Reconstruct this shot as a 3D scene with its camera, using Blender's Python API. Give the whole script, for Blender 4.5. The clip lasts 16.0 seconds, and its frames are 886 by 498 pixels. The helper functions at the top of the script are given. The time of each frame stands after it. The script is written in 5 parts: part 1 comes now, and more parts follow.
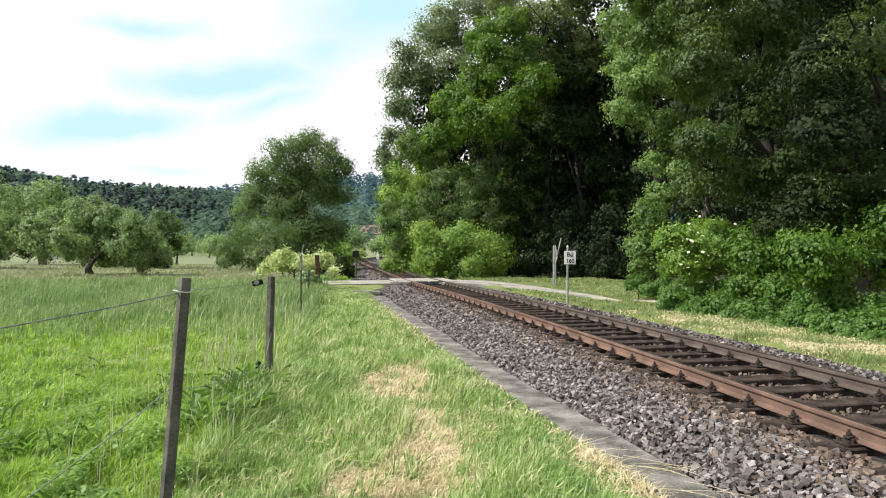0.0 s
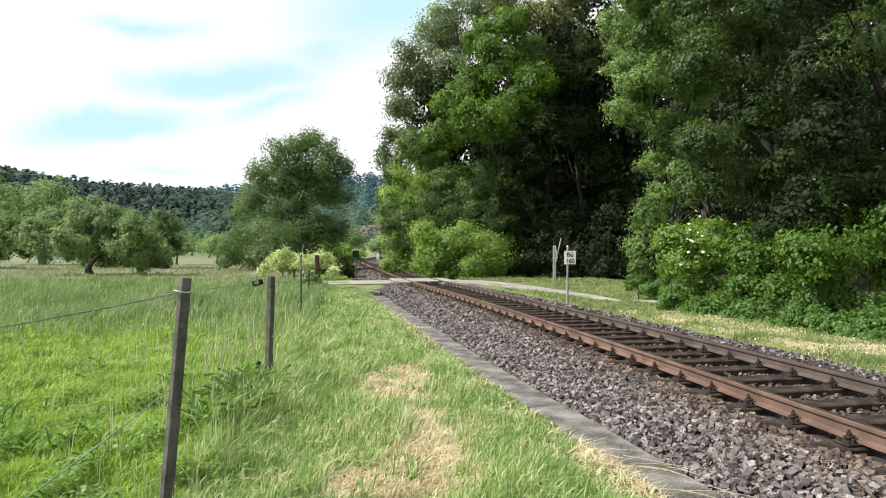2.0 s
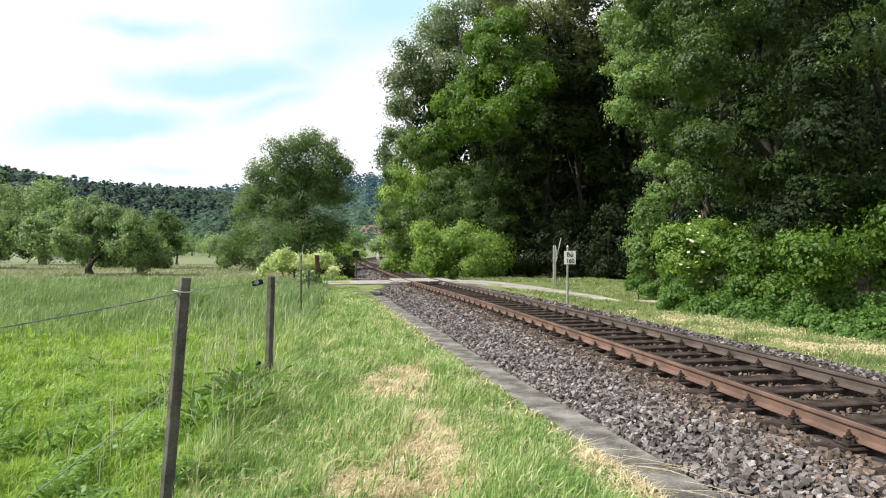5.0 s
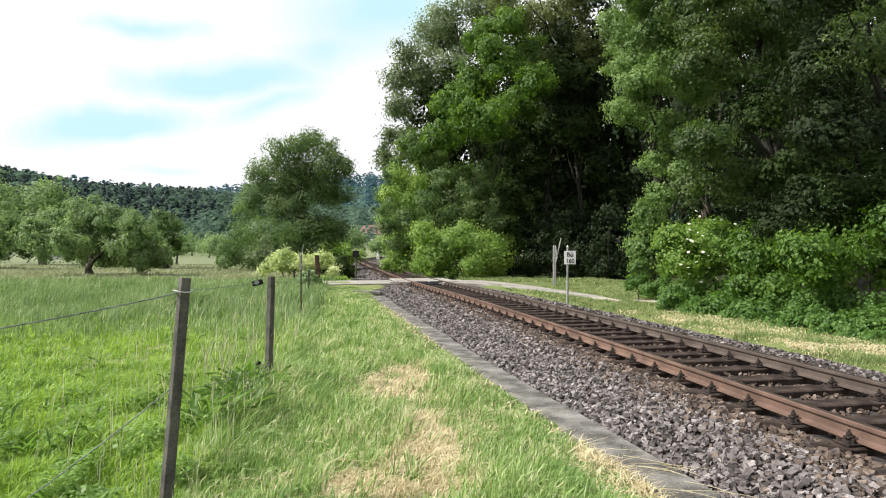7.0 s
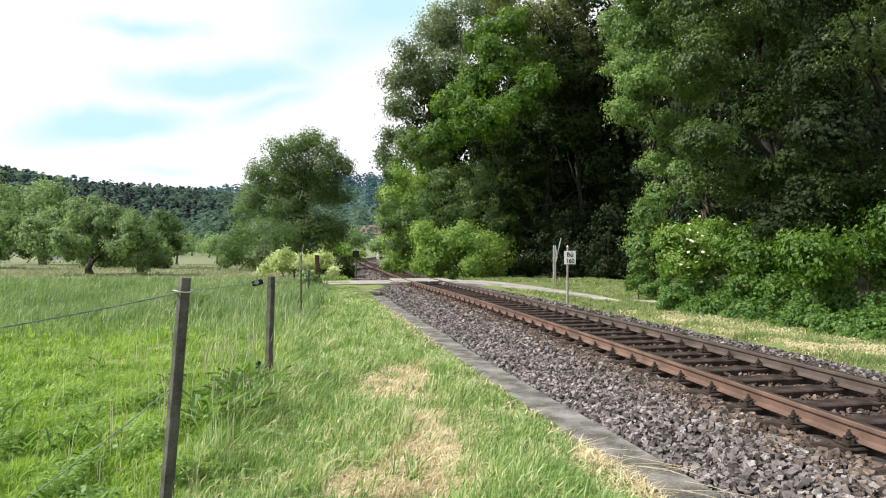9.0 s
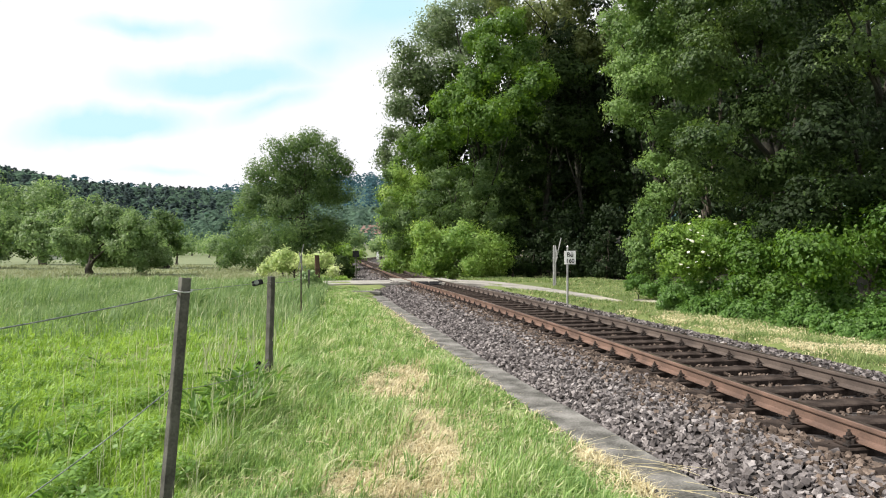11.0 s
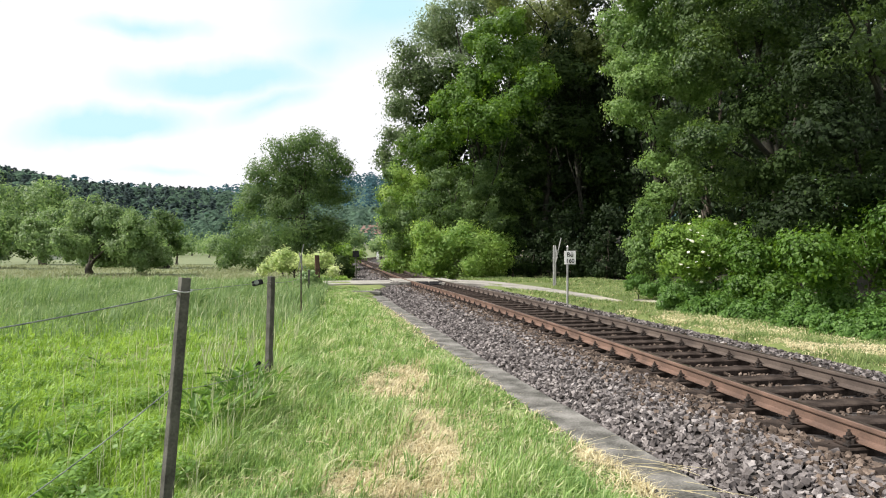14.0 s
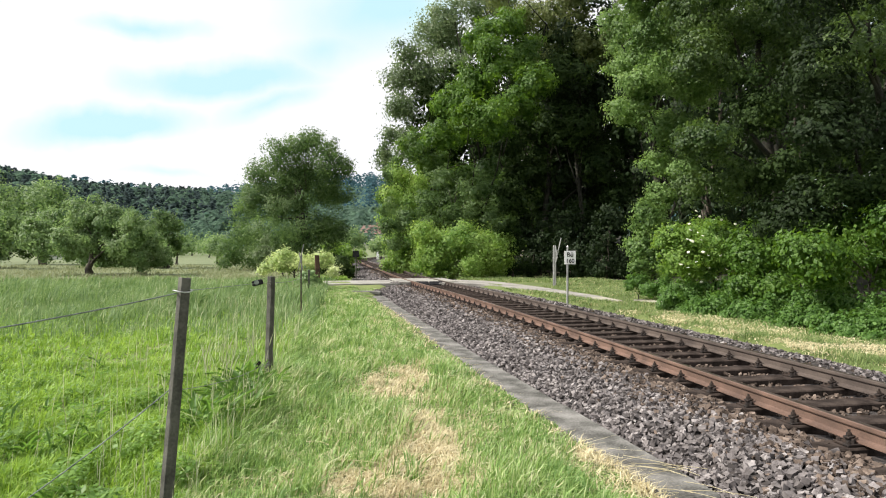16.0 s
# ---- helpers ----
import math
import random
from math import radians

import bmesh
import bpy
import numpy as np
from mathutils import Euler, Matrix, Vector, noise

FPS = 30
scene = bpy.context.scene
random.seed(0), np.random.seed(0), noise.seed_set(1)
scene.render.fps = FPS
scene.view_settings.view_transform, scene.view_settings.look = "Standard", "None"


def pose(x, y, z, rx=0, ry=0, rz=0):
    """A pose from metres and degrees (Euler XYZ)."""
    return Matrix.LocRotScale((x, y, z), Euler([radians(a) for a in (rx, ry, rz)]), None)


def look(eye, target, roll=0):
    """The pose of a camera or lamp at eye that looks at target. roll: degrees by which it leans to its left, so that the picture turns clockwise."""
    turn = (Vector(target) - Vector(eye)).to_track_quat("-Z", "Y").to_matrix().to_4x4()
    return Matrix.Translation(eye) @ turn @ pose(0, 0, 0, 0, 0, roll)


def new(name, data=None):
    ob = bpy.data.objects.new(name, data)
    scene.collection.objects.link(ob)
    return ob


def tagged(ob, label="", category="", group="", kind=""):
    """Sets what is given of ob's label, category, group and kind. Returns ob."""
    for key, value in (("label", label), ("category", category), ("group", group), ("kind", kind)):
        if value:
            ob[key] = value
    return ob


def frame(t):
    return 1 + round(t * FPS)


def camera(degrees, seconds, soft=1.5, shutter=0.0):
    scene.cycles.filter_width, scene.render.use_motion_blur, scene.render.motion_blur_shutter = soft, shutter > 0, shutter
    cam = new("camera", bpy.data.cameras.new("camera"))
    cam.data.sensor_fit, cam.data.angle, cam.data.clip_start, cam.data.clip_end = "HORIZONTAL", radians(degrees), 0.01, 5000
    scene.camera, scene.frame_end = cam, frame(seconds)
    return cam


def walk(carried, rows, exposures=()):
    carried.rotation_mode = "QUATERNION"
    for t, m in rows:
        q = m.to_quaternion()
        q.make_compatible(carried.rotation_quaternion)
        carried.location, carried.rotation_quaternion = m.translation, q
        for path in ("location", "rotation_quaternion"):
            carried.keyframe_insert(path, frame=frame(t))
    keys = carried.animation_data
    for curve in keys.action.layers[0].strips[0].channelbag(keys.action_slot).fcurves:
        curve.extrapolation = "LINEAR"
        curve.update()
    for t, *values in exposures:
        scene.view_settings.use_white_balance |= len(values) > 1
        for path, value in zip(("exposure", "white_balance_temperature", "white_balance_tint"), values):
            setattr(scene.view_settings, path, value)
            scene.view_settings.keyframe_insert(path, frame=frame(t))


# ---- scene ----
# ---- camera: stands still on the verge, 1.6 m above the grass ----
cam = camera(71.1, 16.0, soft=1.1)
EYE = pose(0, 0, 1.6, 90.27, 0, 0)
walk(cam, [(0, EYE), (16.0, EYE)], exposures=[(0, 0.5, 6500, 13), (16.0, 0.5, 6500, 13)])

# ---- world and sun ----
SUN_LEFT, SUN_HIGH = 97.0, 43.0     # degrees left of +y, and above the horizon
world = bpy.data.worlds.new("sky")
scene.world = world
world.use_nodes = True


def build_sky():
    nt = world.node_tree
    nt.nodes.clear()
    N, L = nt.nodes.new, nt.links.new
    out, bg, sky = N("ShaderNodeOutputWorld"), N("ShaderNodeBackground"), N("ShaderNodeTexSky")
    sky.sky_type, sky.sun_disc = "NISHITA", False
    sky.sun_elevation, sky.sun_rotation = radians(SUN_HIGH), radians(-SUN_LEFT)
    sky.air_density, sky.dust_density, sky.ozone_density = 1.0, 0.6, 1.0
    bg.inputs["Strength"].default_value = 0.075
    co, sep = N("ShaderNodeTexCoord"), N("ShaderNodeSeparateXYZ")
    L(co.outputs["Generated"], sep.inputs[0])
    # bright cloud with a few thin blue gaps; the gaps' edges are frayed by noise
    ahead = N("ShaderNodeMath"); ahead.operation = "MAXIMUM"; ahead.inputs[1].default_value = 0.05
    L(sep.outputs["Y"], ahead.inputs[0])
    du, dv = N("ShaderNodeMath"), N("ShaderNodeMath")
    du.operation = dv.operation = "DIVIDE"
    L(sep.outputs["X"], du.inputs[0]); L(ahead.outputs[0], du.inputs[1])
    L(sep.outputs["Z"], dv.inputs[0]); L(ahead.outputs[0], dv.inputs[1])
    comb = N("ShaderNodeCombineXYZ")
    L(du.outputs[0], comb.inputs[0]); L(dv.outputs[0], comb.inputs[1])
    fray = N("ShaderNodeTexNoise")
    fray.inputs["Scale"].default_value, fray.inputs["Detail"].default_value = 4.0, 7
    L(comb.outputs[0], fray.inputs["Vector"])
    off = N("ShaderNodeVectorMath"); off.operation = "MULTIPLY_ADD"
    off.inputs[1].default_value, off.inputs[2].default_value = (0.30, 0.13, 0), (-0.15, -0.065, 0)
    L(fray.outputs["Color"], off.inputs[0])
    pos = N("ShaderNodeVectorMath"); pos.operation = "ADD"
    L(comb.outputs[0], pos.inputs[0]); L(off.outputs[0], pos.inputs[1])
    last = None
    for u, v, ru, rv, lean, power in ((-0.36, 0.272, 0.22, 0.036, 1, 0.85), (-0.55, 0.207, 0.22, 0.036, 2, 0.95), (-0.10, 0.40, 0.26, 0.10, 12, 0.7), (-0.47, 0.352, 0.12, 0.024, -2, 0.6),
                                      (-0.27, 0.235, 0.12, 0.03, 10, 0.5), (-0.43, 0.13, 0.10, 0.012, 0, 0.35), (-0.20, 0.32, 0.16, 0.06, 15, 0.5), (0.9, 0.5, 0.5, 0.2, 5, 0.7), (-1.6, 0.6, 0.6, 0.2, 0, 0.7)):
        mp, gr = N("ShaderNodeMapping"), N("ShaderNodeTexGradient")
        mp.vector_type, gr.gradient_type = "TEXTURE", "SPHERICAL"
        mp.inputs["Location"].default_value, mp.inputs["Rotation"].default_value, mp.inputs["Scale"].default_value = (u, v, 0), (0, 0, radians(lean)), (ru, rv, 1)
        L(pos.outputs[0], mp.inputs["Vector"]); L(mp.outputs[0], gr.inputs[0])
        sc = N("ShaderNodeMath"); sc.operation = "MULTIPLY"; sc.inputs[1].default_value = power * 1.7
        L(gr.outputs["Fac"], sc.inputs[0])
        if last:
            mx = N("ShaderNodeMath"); mx.operation = "MAXIMUM"
            L(last.outputs[0], mx.inputs[0]); L(sc.outputs[0], mx.inputs[1])
            last = mx
        else:
            last = sc
    cap = N("ShaderNodeMath"); cap.operation = "MINIMUM"; cap.inputs[1].default_value = 0.97
    L(last.outputs[0], cap.inputs[0])
    # soft grey-white shading of the cloud itself
    shade = N("ShaderNodeTexNoise")
    shade.inputs["Scale"].default_value, shade.inputs["Detail"].default_value = 2.2, 4
    L(comb.outputs[0], shade.inputs["Vector"])
    white = N("ShaderNodeMix"); white.data_type = "RGBA"
    white.inputs["A"].default_value, white.inputs["B"].default_value = (9.3, 9.6, 9.9, 1), (10.2, 10.3, 10.4, 1)
    L(shade.outputs["Fac"], white.inputs["Factor"])
    thin = N("ShaderNodeMix"); thin.data_type = "RGBA"     # thin veil over the blue
    thin.inputs["Factor"].default_value = 0.9
    thin.inputs["B"].default_value = (6.2, 9.5, 10.2, 1)
    L(sky.outputs[0], thin.inputs["A"])
    mix = N("ShaderNodeMix"); mix.data_type = "RGBA"
    L(cap.outputs[0], mix.inputs["Factor"])
    L(white.outputs["Result"], mix.inputs["A"]); L(thin.outputs["Result"], mix.inputs["B"])
    L(mix.outputs["Result"], bg.inputs[0]); L(bg.outputs[0], out.inputs[0])


build_sky()
sun = new("sun", bpy.data.lights.new("sun", "SUN"))
sun.data.energy, sun.data.angle, sun.data.color = 5.4, radians(0.6), (1.0, 0.95, 0.86)
sun_dir = Vector((-math.sin(radians(SUN_LEFT)) * math.cos(radians(SUN_HIGH)), math.cos(radians(SUN_LEFT)) * math.cos(radians(SUN_HIGH)), math.sin(radians(SUN_HIGH))))
sun.matrix_world = look(sun_dir * 60, (0, 0, 0))


# ---- materials ----
def material(name, dark, light, rough=0.8, scale=8.0, fine=60.0, bump=0.3, size=0.01, metal=0.0, leaf=0.0, island=0.0, third=None, cut=(0.35, 0.65), spec=0.5):
    """Two noises over two colours, relief, and for leaves translucence and a change from piece to piece."""
    m = bpy.data.materials.new(name)
    m.use_nodes = True
    nt = m.node_tree
    N, L = nt.nodes.new, nt.links.new
    b = nt.nodes["Principled BSDF"]
    b.inputs["Roughness"].default_value, b.inputs["Metallic"].default_value = rough, metal
    b.inputs["Specular IOR Level"].default_value = spec
    co = N("ShaderNodeTexCoord")
    n1, n2 = N("ShaderNodeTexNoise"), N("ShaderNodeTexNoise")
    n1.inputs["Scale"].default_value, n1.inputs["Detail"].default_value = scale, 4
    n2.inputs["Scale"].default_value, n2.inputs["Detail"].default_value = fine, 3
    L(co.outputs["Object"], n1.inputs["Vector"]); L(co.outputs["Object"], n2.inputs["Vector"])
    add = N("ShaderNodeMath"); add.operation = "MULTIPLY_ADD"; add.inputs[1].default_value = 0.4
    L(n2.outputs["Fac"], add.inputs[0]); L(n1.outputs["Fac"], add.inputs[2])
    sub = N("ShaderNodeMath"); sub.operation = "SUBTRACT"; sub.inputs[1].default_value = 0.2
    L(add.outputs[0], sub.inputs[0])
    fac = sub
    if island:
        geo = N("ShaderNodeNewGeometry")
        ma = N("ShaderNodeMath"); ma.operation = "MULTIPLY_ADD"; ma.inputs[1].default_value = island
        L(geo.outputs["Random Per Island"], ma.inputs[0]); L(sub.outputs[0], ma.inputs[2])
        s2 = N("ShaderNodeMath"); s2.operation = "SUBTRACT"; s2.inputs[1].default_value = island / 2
        L(ma.outputs[0], s2.inputs[0])
        fac = s2
    ramp = N("ShaderNodeValToRGB")
    e = ramp.color_ramp.elements
    e[0].position, e[1].position = cut
    e[0].color, e[1].color = (*dark, 1), (*light, 1)
    if third:
        e2 = e.new(min(0.99, cut[1] + 0.15))
        e2.color = (*third, 1)
    L(fac.outputs[0], ramp.inputs[0])
    L(ramp.outputs[0], b.inputs["Base Color"])
    if bump:
        bp = N("ShaderNodeBump")
        bp.inputs["Strength"].default_value, bp.inputs["Distance"].default_value = bump, size
        L(add.outputs[0], bp.inputs["Height"]); L(bp.outputs[0], b.inputs["Normal"])
    if leaf:
        tr, ms = N("ShaderNodeBsdfTranslucent"), N("ShaderNodeMixShader")
        hs = N("ShaderNodeHueSaturation")
        hs.inputs["Hue"].default_value, hs.inputs["Saturation"].default_value, hs.inputs["Value"].default_value = 0.485, 1.1, 1.5
        L(ramp.outputs[0], hs.inputs["Color"]); L(hs.outputs[0], tr.inputs["Color"])
        ms.inputs[0].default_value = leaf
        L(b.outputs[0], ms.inputs[1]); L(tr.outputs[0], ms.inputs[2])
        L(ms.outputs[0], nt.nodes["Material Output"].inputs["Surface"])
    return m


def leafy(name, dark, light, third=None, rough=0.5, trans=0.45, spec=0.35):
    return material(name, dark, light, rough, 0.5, 6.0, 0, leaf=trans, island=0.34, third=third, cut=(0.25, 0.75), spec=spec)


M_MEADOW = material("meadow_soil", (0.075, 0.11, 0.025), (0.15, 0.185, 0.055), 0.95, 0.35, 14, 0.6, 0.03)
M_PALE_FIELD = material("mown_field", (0.085, 0.12, 0.045), (0.15, 0.175, 0.08), 0.95, 0.25, 3, 0.4, 0.05)
M_GRASS = material("grass_blade", (0.095, 0.195, 0.025), (0.27, 0.42, 0.08), 0.55, 1.6, 9, 0, leaf=0.35, island=0.45, third=(0.36, 0.46, 0.18), cut=(0.2, 0.72))
M_VERGE = material("verge_grass_blade", (0.10, 0.20, 0.044), (0.275, 0.405, 0.125), 0.58, 1.8, 9, 0, leaf=0.3, island=0.62, third=(0.53, 0.54, 0.33), cut=(0.22, 0.66))
M_GRASS_TALL = material("tall_grass_blade", (0.085, 0.16, 0.05), (0.21, 0.31, 0.12), 0.6, 0.9, 6, 0, leaf=0.3, island=0.5, third=(0.42, 0.46, 0.27), cut=(0.22, 0.74))
M_TRACK_GRASS = material("trackside_grass_blade", (0.085, 0.145, 0.035), (0.20, 0.27, 0.09), 0.65, 1.4, 9, 0, leaf=0.25, island=0.6, third=(0.42, 0.39, 0.21), cut=(0.22, 0.7))
M_STRAW = material("straw", (0.38, 0.33, 0.18), (0.67, 0.61, 0.41), 0.75, 2, 30, 0, leaf=0.2, island=0.6, cut=(0.2, 0.8))
M_HAYFIELD = material("hayfield_stubble", (0.17, 0.20, 0.09), (0.31, 0.33, 0.19), 0.8, 0.3, 5, 0, leaf=0.2, island=0.5, cut=(0.2, 0.8))
M_SEED = material("seeding_grass", (0.30, 0.33, 0.18), (0.5, 0.52, 0.34), 0.75, 2, 30, 0, leaf=0.2, island=0.6, cut=(0.2, 0.8))
M_STONE = material("ballast_stone", (0.042, 0.037, 0.036), (0.195, 0.177, 0.173), 0.85, 9, 90, 0.35, 0.004, island=0.85, third=(0.29, 0.27, 0.262), cut=(0.2, 0.78), spec=0.3)
M_STONE_RUST = material("rust_stained_ballast_stone", (0.035, 0.026, 0.02), (0.15, 0.115, 0.092), 0.88, 9, 90, 0.35, 0.004, island=0.7, third=(0.20, 0.16, 0.13), cut=(0.2, 0.78), spec=0.25)
# bed is coloured dark to give the shade in gaps between stones
M_BED = material("gap_dark_ballast_gravel", (0.018, 0.015, 0.014), (0.055, 0.046, 0.042), 0.9, 14, 40, 1.0, 0.03)
M_RUST = material("rusty_rail_steel", (0.095, 0.06, 0.045), (0.17, 0.105, 0.078), 0.75, 3, 70, 0.3, 0.002, metal=0.15)
# right rail: darker and greyer than the left one
M_RAIL_GREY = material("grey_brown_rail_steel", (0.056, 0.043, 0.036), (0.105, 0.082, 0.068), 0.75, 3, 70, 0.3, 0.002, metal=0.15)
M_HEAD = material("worn_rail_head", (0.10, 0.075, 0.065), (0.19, 0.15, 0.135), 0.38, 4, 80, 0.1, 0.001, metal=0.8)
M_IRON = material("dark_oiled_iron", (0.018, 0.014, 0.012), (0.055, 0.036, 0.026), 0.7, 8, 60, 0.4, 0.003, metal=0.3)
M_SLEEPER = material("tarred_timber", (0.016, 0.012, 0.010), (0.058, 0.045, 0.038), 0.95, 5, 45, 0.8, 0.008, spec=0.12)
M_CONCRETE = material("weathered_concrete", (0.055, 0.055, 0.048), (0.19, 0.186, 0.172), 0.92, 2.6, 50, 0.8, 0.008, third=(0.25, 0.245, 0.23), cut=(0.36, 0.6), spec=0.25)
M_ASPHALT = material("pale_worn_asphalt", (0.20, 0.192, 0.172), (0.31, 0.30, 0.268), 0.92, 1.2, 40, 0.5, 0.006)
M_GRAVEL_PATH = material("pale_gravel", (0.28, 0.265, 0.215), (0.42, 0.40, 0.33), 0.95, 1.5, 30, 0.6, 0.01)
M_POST = material("grey_weathered_timber", (0.033, 0.033, 0.027), (0.10, 0.099, 0.083), 0.9, 6, 60, 0.8, 0.004)
M_POST_BROWN = material("brown_timber", (0.035, 0.02, 0.013), (0.09, 0.05, 0.03), 0.9, 5, 50, 0.8, 0.006)
M_GALV = material("galvanised_steel", (0.32, 0.33, 0.33), (0.48, 0.49, 0.49), 0.45, 6, 60, 0.2, 0.001, metal=0.7)
M_POLE = material("painted_grey_pole", (0.17, 0.175, 0.17), (0.29, 0.295, 0.29), 0.6, 6, 60, 0.2, 0.001)
M_WIRE = material("fence_wire", (0.10, 0.12, 0.11), (0.22, 0.25, 0.23), 0.5, 20, 90, 0.1, 0.001, metal=0.5)
M_WHITE = material("white_sign_enamel", (0.62, 0.63, 0.62), (0.8, 0.8, 0.79), 0.4, 5, 40, 0.05, 0.001)
M_BLACK = material("black_paint", (0.008, 0.008, 0.009), (0.02, 0.02, 0.022), 0.8, 6, 50, 0.1, 0.001, spec=0.15)
M_BARK = material("tree_bark", (0.025, 0.021, 0.016), (0.085, 0.072, 0.055), 0.95, 3, 24, 1.0, 0.03)
# darker copy of the tree bark, carrying the wood's shade in its colour
M_BARK_SHADE = material("shade_dark_bark", (0.010, 0.011, 0.007), (0.035, 0.033, 0.022), 0.95, 3, 24, 1.0, 0.03)
# soil colour is darkened to hold the shade under the trees
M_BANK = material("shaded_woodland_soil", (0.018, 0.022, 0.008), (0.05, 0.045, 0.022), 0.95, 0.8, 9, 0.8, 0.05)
M_ROOF = material("red_clay_roof", (0.13, 0.08, 0.068), (0.20, 0.125, 0.105), 0.85, 0.6, 6, 0.5, 0.03)
M_PLASTER = material("cream_plaster", (0.33, 0.31, 0.28), (0.42, 0.40, 0.36), 0.9, 0.4, 8, 0.2, 0.01)
M_GLASS = material("dark_window_glass", (0.02, 0.025, 0.03), (0.04, 0.05, 0.06), 0.08, 2, 20, 0)
M_LEAF_ASH = leafy("ash_leaf", (0.035, 0.085, 0.014), (0.12, 0.215, 0.04), (0.17, 0.26, 0.08))
M_LEAF_MAPLE = leafy("maple_leaf", (0.045, 0.11, 0.014), (0.125, 0.23, 0.036))
M_LEAF_PALE = leafy("poplar_leaf", (0.07, 0.12, 0.045), (0.19, 0.25, 0.13), (0.34, 0.38, 0.28), 0.4)
M_LEAF_LIME = leafy("lime_leaf", (0.05, 0.105, 0.032), (0.135, 0.215, 0.07), (0.23, 0.29, 0.15))
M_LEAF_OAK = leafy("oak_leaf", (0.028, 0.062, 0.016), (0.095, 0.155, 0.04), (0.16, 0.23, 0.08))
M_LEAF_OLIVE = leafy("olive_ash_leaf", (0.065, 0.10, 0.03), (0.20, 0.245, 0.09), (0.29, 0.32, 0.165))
# woodland shade is put into this leaf colour; the dark hedges share it
M_LEAF_DARK_AND_SHADE = leafy("dark_and_shade_leaf", (0.012, 0.030, 0.007), (0.045, 0.078, 0.02), None, 0.65, 0.4, 0.15)
# darkest leaves: the wood's deep interior shade is coloured in
M_LEAF_SHADE = leafy("wood_shade_leaf", (0.008, 0.019, 0.006), (0.026, 0.045, 0.015), None, 0.6, 0.3, 0.15)
M_LEAF_SAGE = leafy("sage_green_lime_leaf", (0.08, 0.155, 0.04), (0.21, 0.325, 0.10), (0.33, 0.41, 0.19))
M_LEAF_BUSH = leafy("hedge_leaf", (0.085, 0.18, 0.028), (0.24, 0.37, 0.08), (0.40, 0.48, 0.20))
M_LEAF_APPLE = leafy("apple_leaf", (0.08, 0.15, 0.05), (0.22, 0.32, 0.13), (0.37, 0.44, 0.25))
M_LEAF_CREAM = leafy("flowering_shrub_leaf", (0.24, 0.35, 0.11), (0.55, 0.61, 0.33), (0.80, 0.82, 0.64))
M_LEAF_NETTLE = leafy("nettle_leaf", (0.055, 0.13, 0.025), (0.14, 0.26, 0.06), (0.22, 0.33, 0.11))
M_LEAF_HOP = leafy("pale_climber_leaf", (0.11, 0.22, 0.04), (0.30, 0.43, 0.11), (0.47, 0.55, 0.24))
M_CLOVER = leafy("clover_leaf", (0.075, 0.16, 0.03), (0.21, 0.35, 0.08), (0.36, 0.46, 0.22))
# distance haze is mixed into these three bluish, lightened colours
M_FIR_HAZE = leafy("hazed_fir_needles", (0.043, 0.062, 0.063), (0.064, 0.089, 0.086), None, 1.0, 0.45, 0.0)
M_FAR_LEAF_HAZE = leafy("hazed_woodland_leaf", (0.068, 0.112, 0.088), (0.105, 0.16, 0.116), None, 1.0, 0.45, 0.0)
M_HILL_HAZE = leafy("distant_ridge_wood", (0.045, 0.088, 0.105), (0.06, 0.105, 0.125), None, 1.0, 0.45, 0.0)
M_FLOWER = material("cream_blossom", (0.6, 0.6, 0.45), (0.8, 0.8, 0.68), 0.8, 5, 40, 0, leaf=0.2)


# ---- mesh helpers ----
def mesh_of(name, verts, faces, mats, index=None, smooth=False):
    """A mesh from arrays; all faces have the same number of corners."""
    verts, faces = np.asarray(verts, np.float32), np.asarray(faces, np.int32)
    me = bpy.data.meshes.new(name)
    k = faces.shape[1]
    me.vertices.add(len(verts)); me.vertices.foreach_set("co", verts.ravel())
    me.loops.add(faces.size); me.loops.foreach_set("vertex_index", faces.ravel())
    me.polygons.add(len(faces)); me.polygons.foreach_set("loop_start", np.arange(0, faces.size, k, dtype=np.int32))
    if index is not None:
        me.polygons.foreach_set("material_index", np.asarray(index, np.int32))
    me.polygons.foreach_set("use_smooth", np.full(len(faces), smooth))
    for m in mats if isinstance(mats, (list, tuple)) else [mats]:
        me.materials.append(m)
    me.update(calc_edges=True)
    me.validate()
    return me


def part(name, bm, mat, parent, label="", smooth=False):
    """Links a bmesh (or a ready mesh) as one mesh object under a thing or a part."""
    if isinstance(bm, bmesh.types.BMesh):
        me = bpy.data.meshes.new(name)
        for f in bm.faces:
            f.smooth = smooth
        bm.to_mesh(me); bm.free()
        me.materials.append(mat)
    else:
        me = bm
    ob = new(name, me)
    ob.parent = parent
    return tagged(ob, label)


def thing(name, at, label, category, group="", kind=""):
    ob = new(name)
    ob.location = at
    ob.empty_display_size = 0.1
    return tagged(ob, label, category, group, kind)


def add_box(bm, size, m=Matrix.Identity(4), bevel=0.0):
    r = bmesh.ops.create_cube(bm, size=1.0, matrix=m @ Matrix.Diagonal((*size, 1)))
    if bevel:
        edges = list({e for v in r["verts"] for e in v.link_edges})
        bmesh.ops.bevel(bm, geom=edges, offset=bevel, segments=1, affect="EDGES")
    return bm


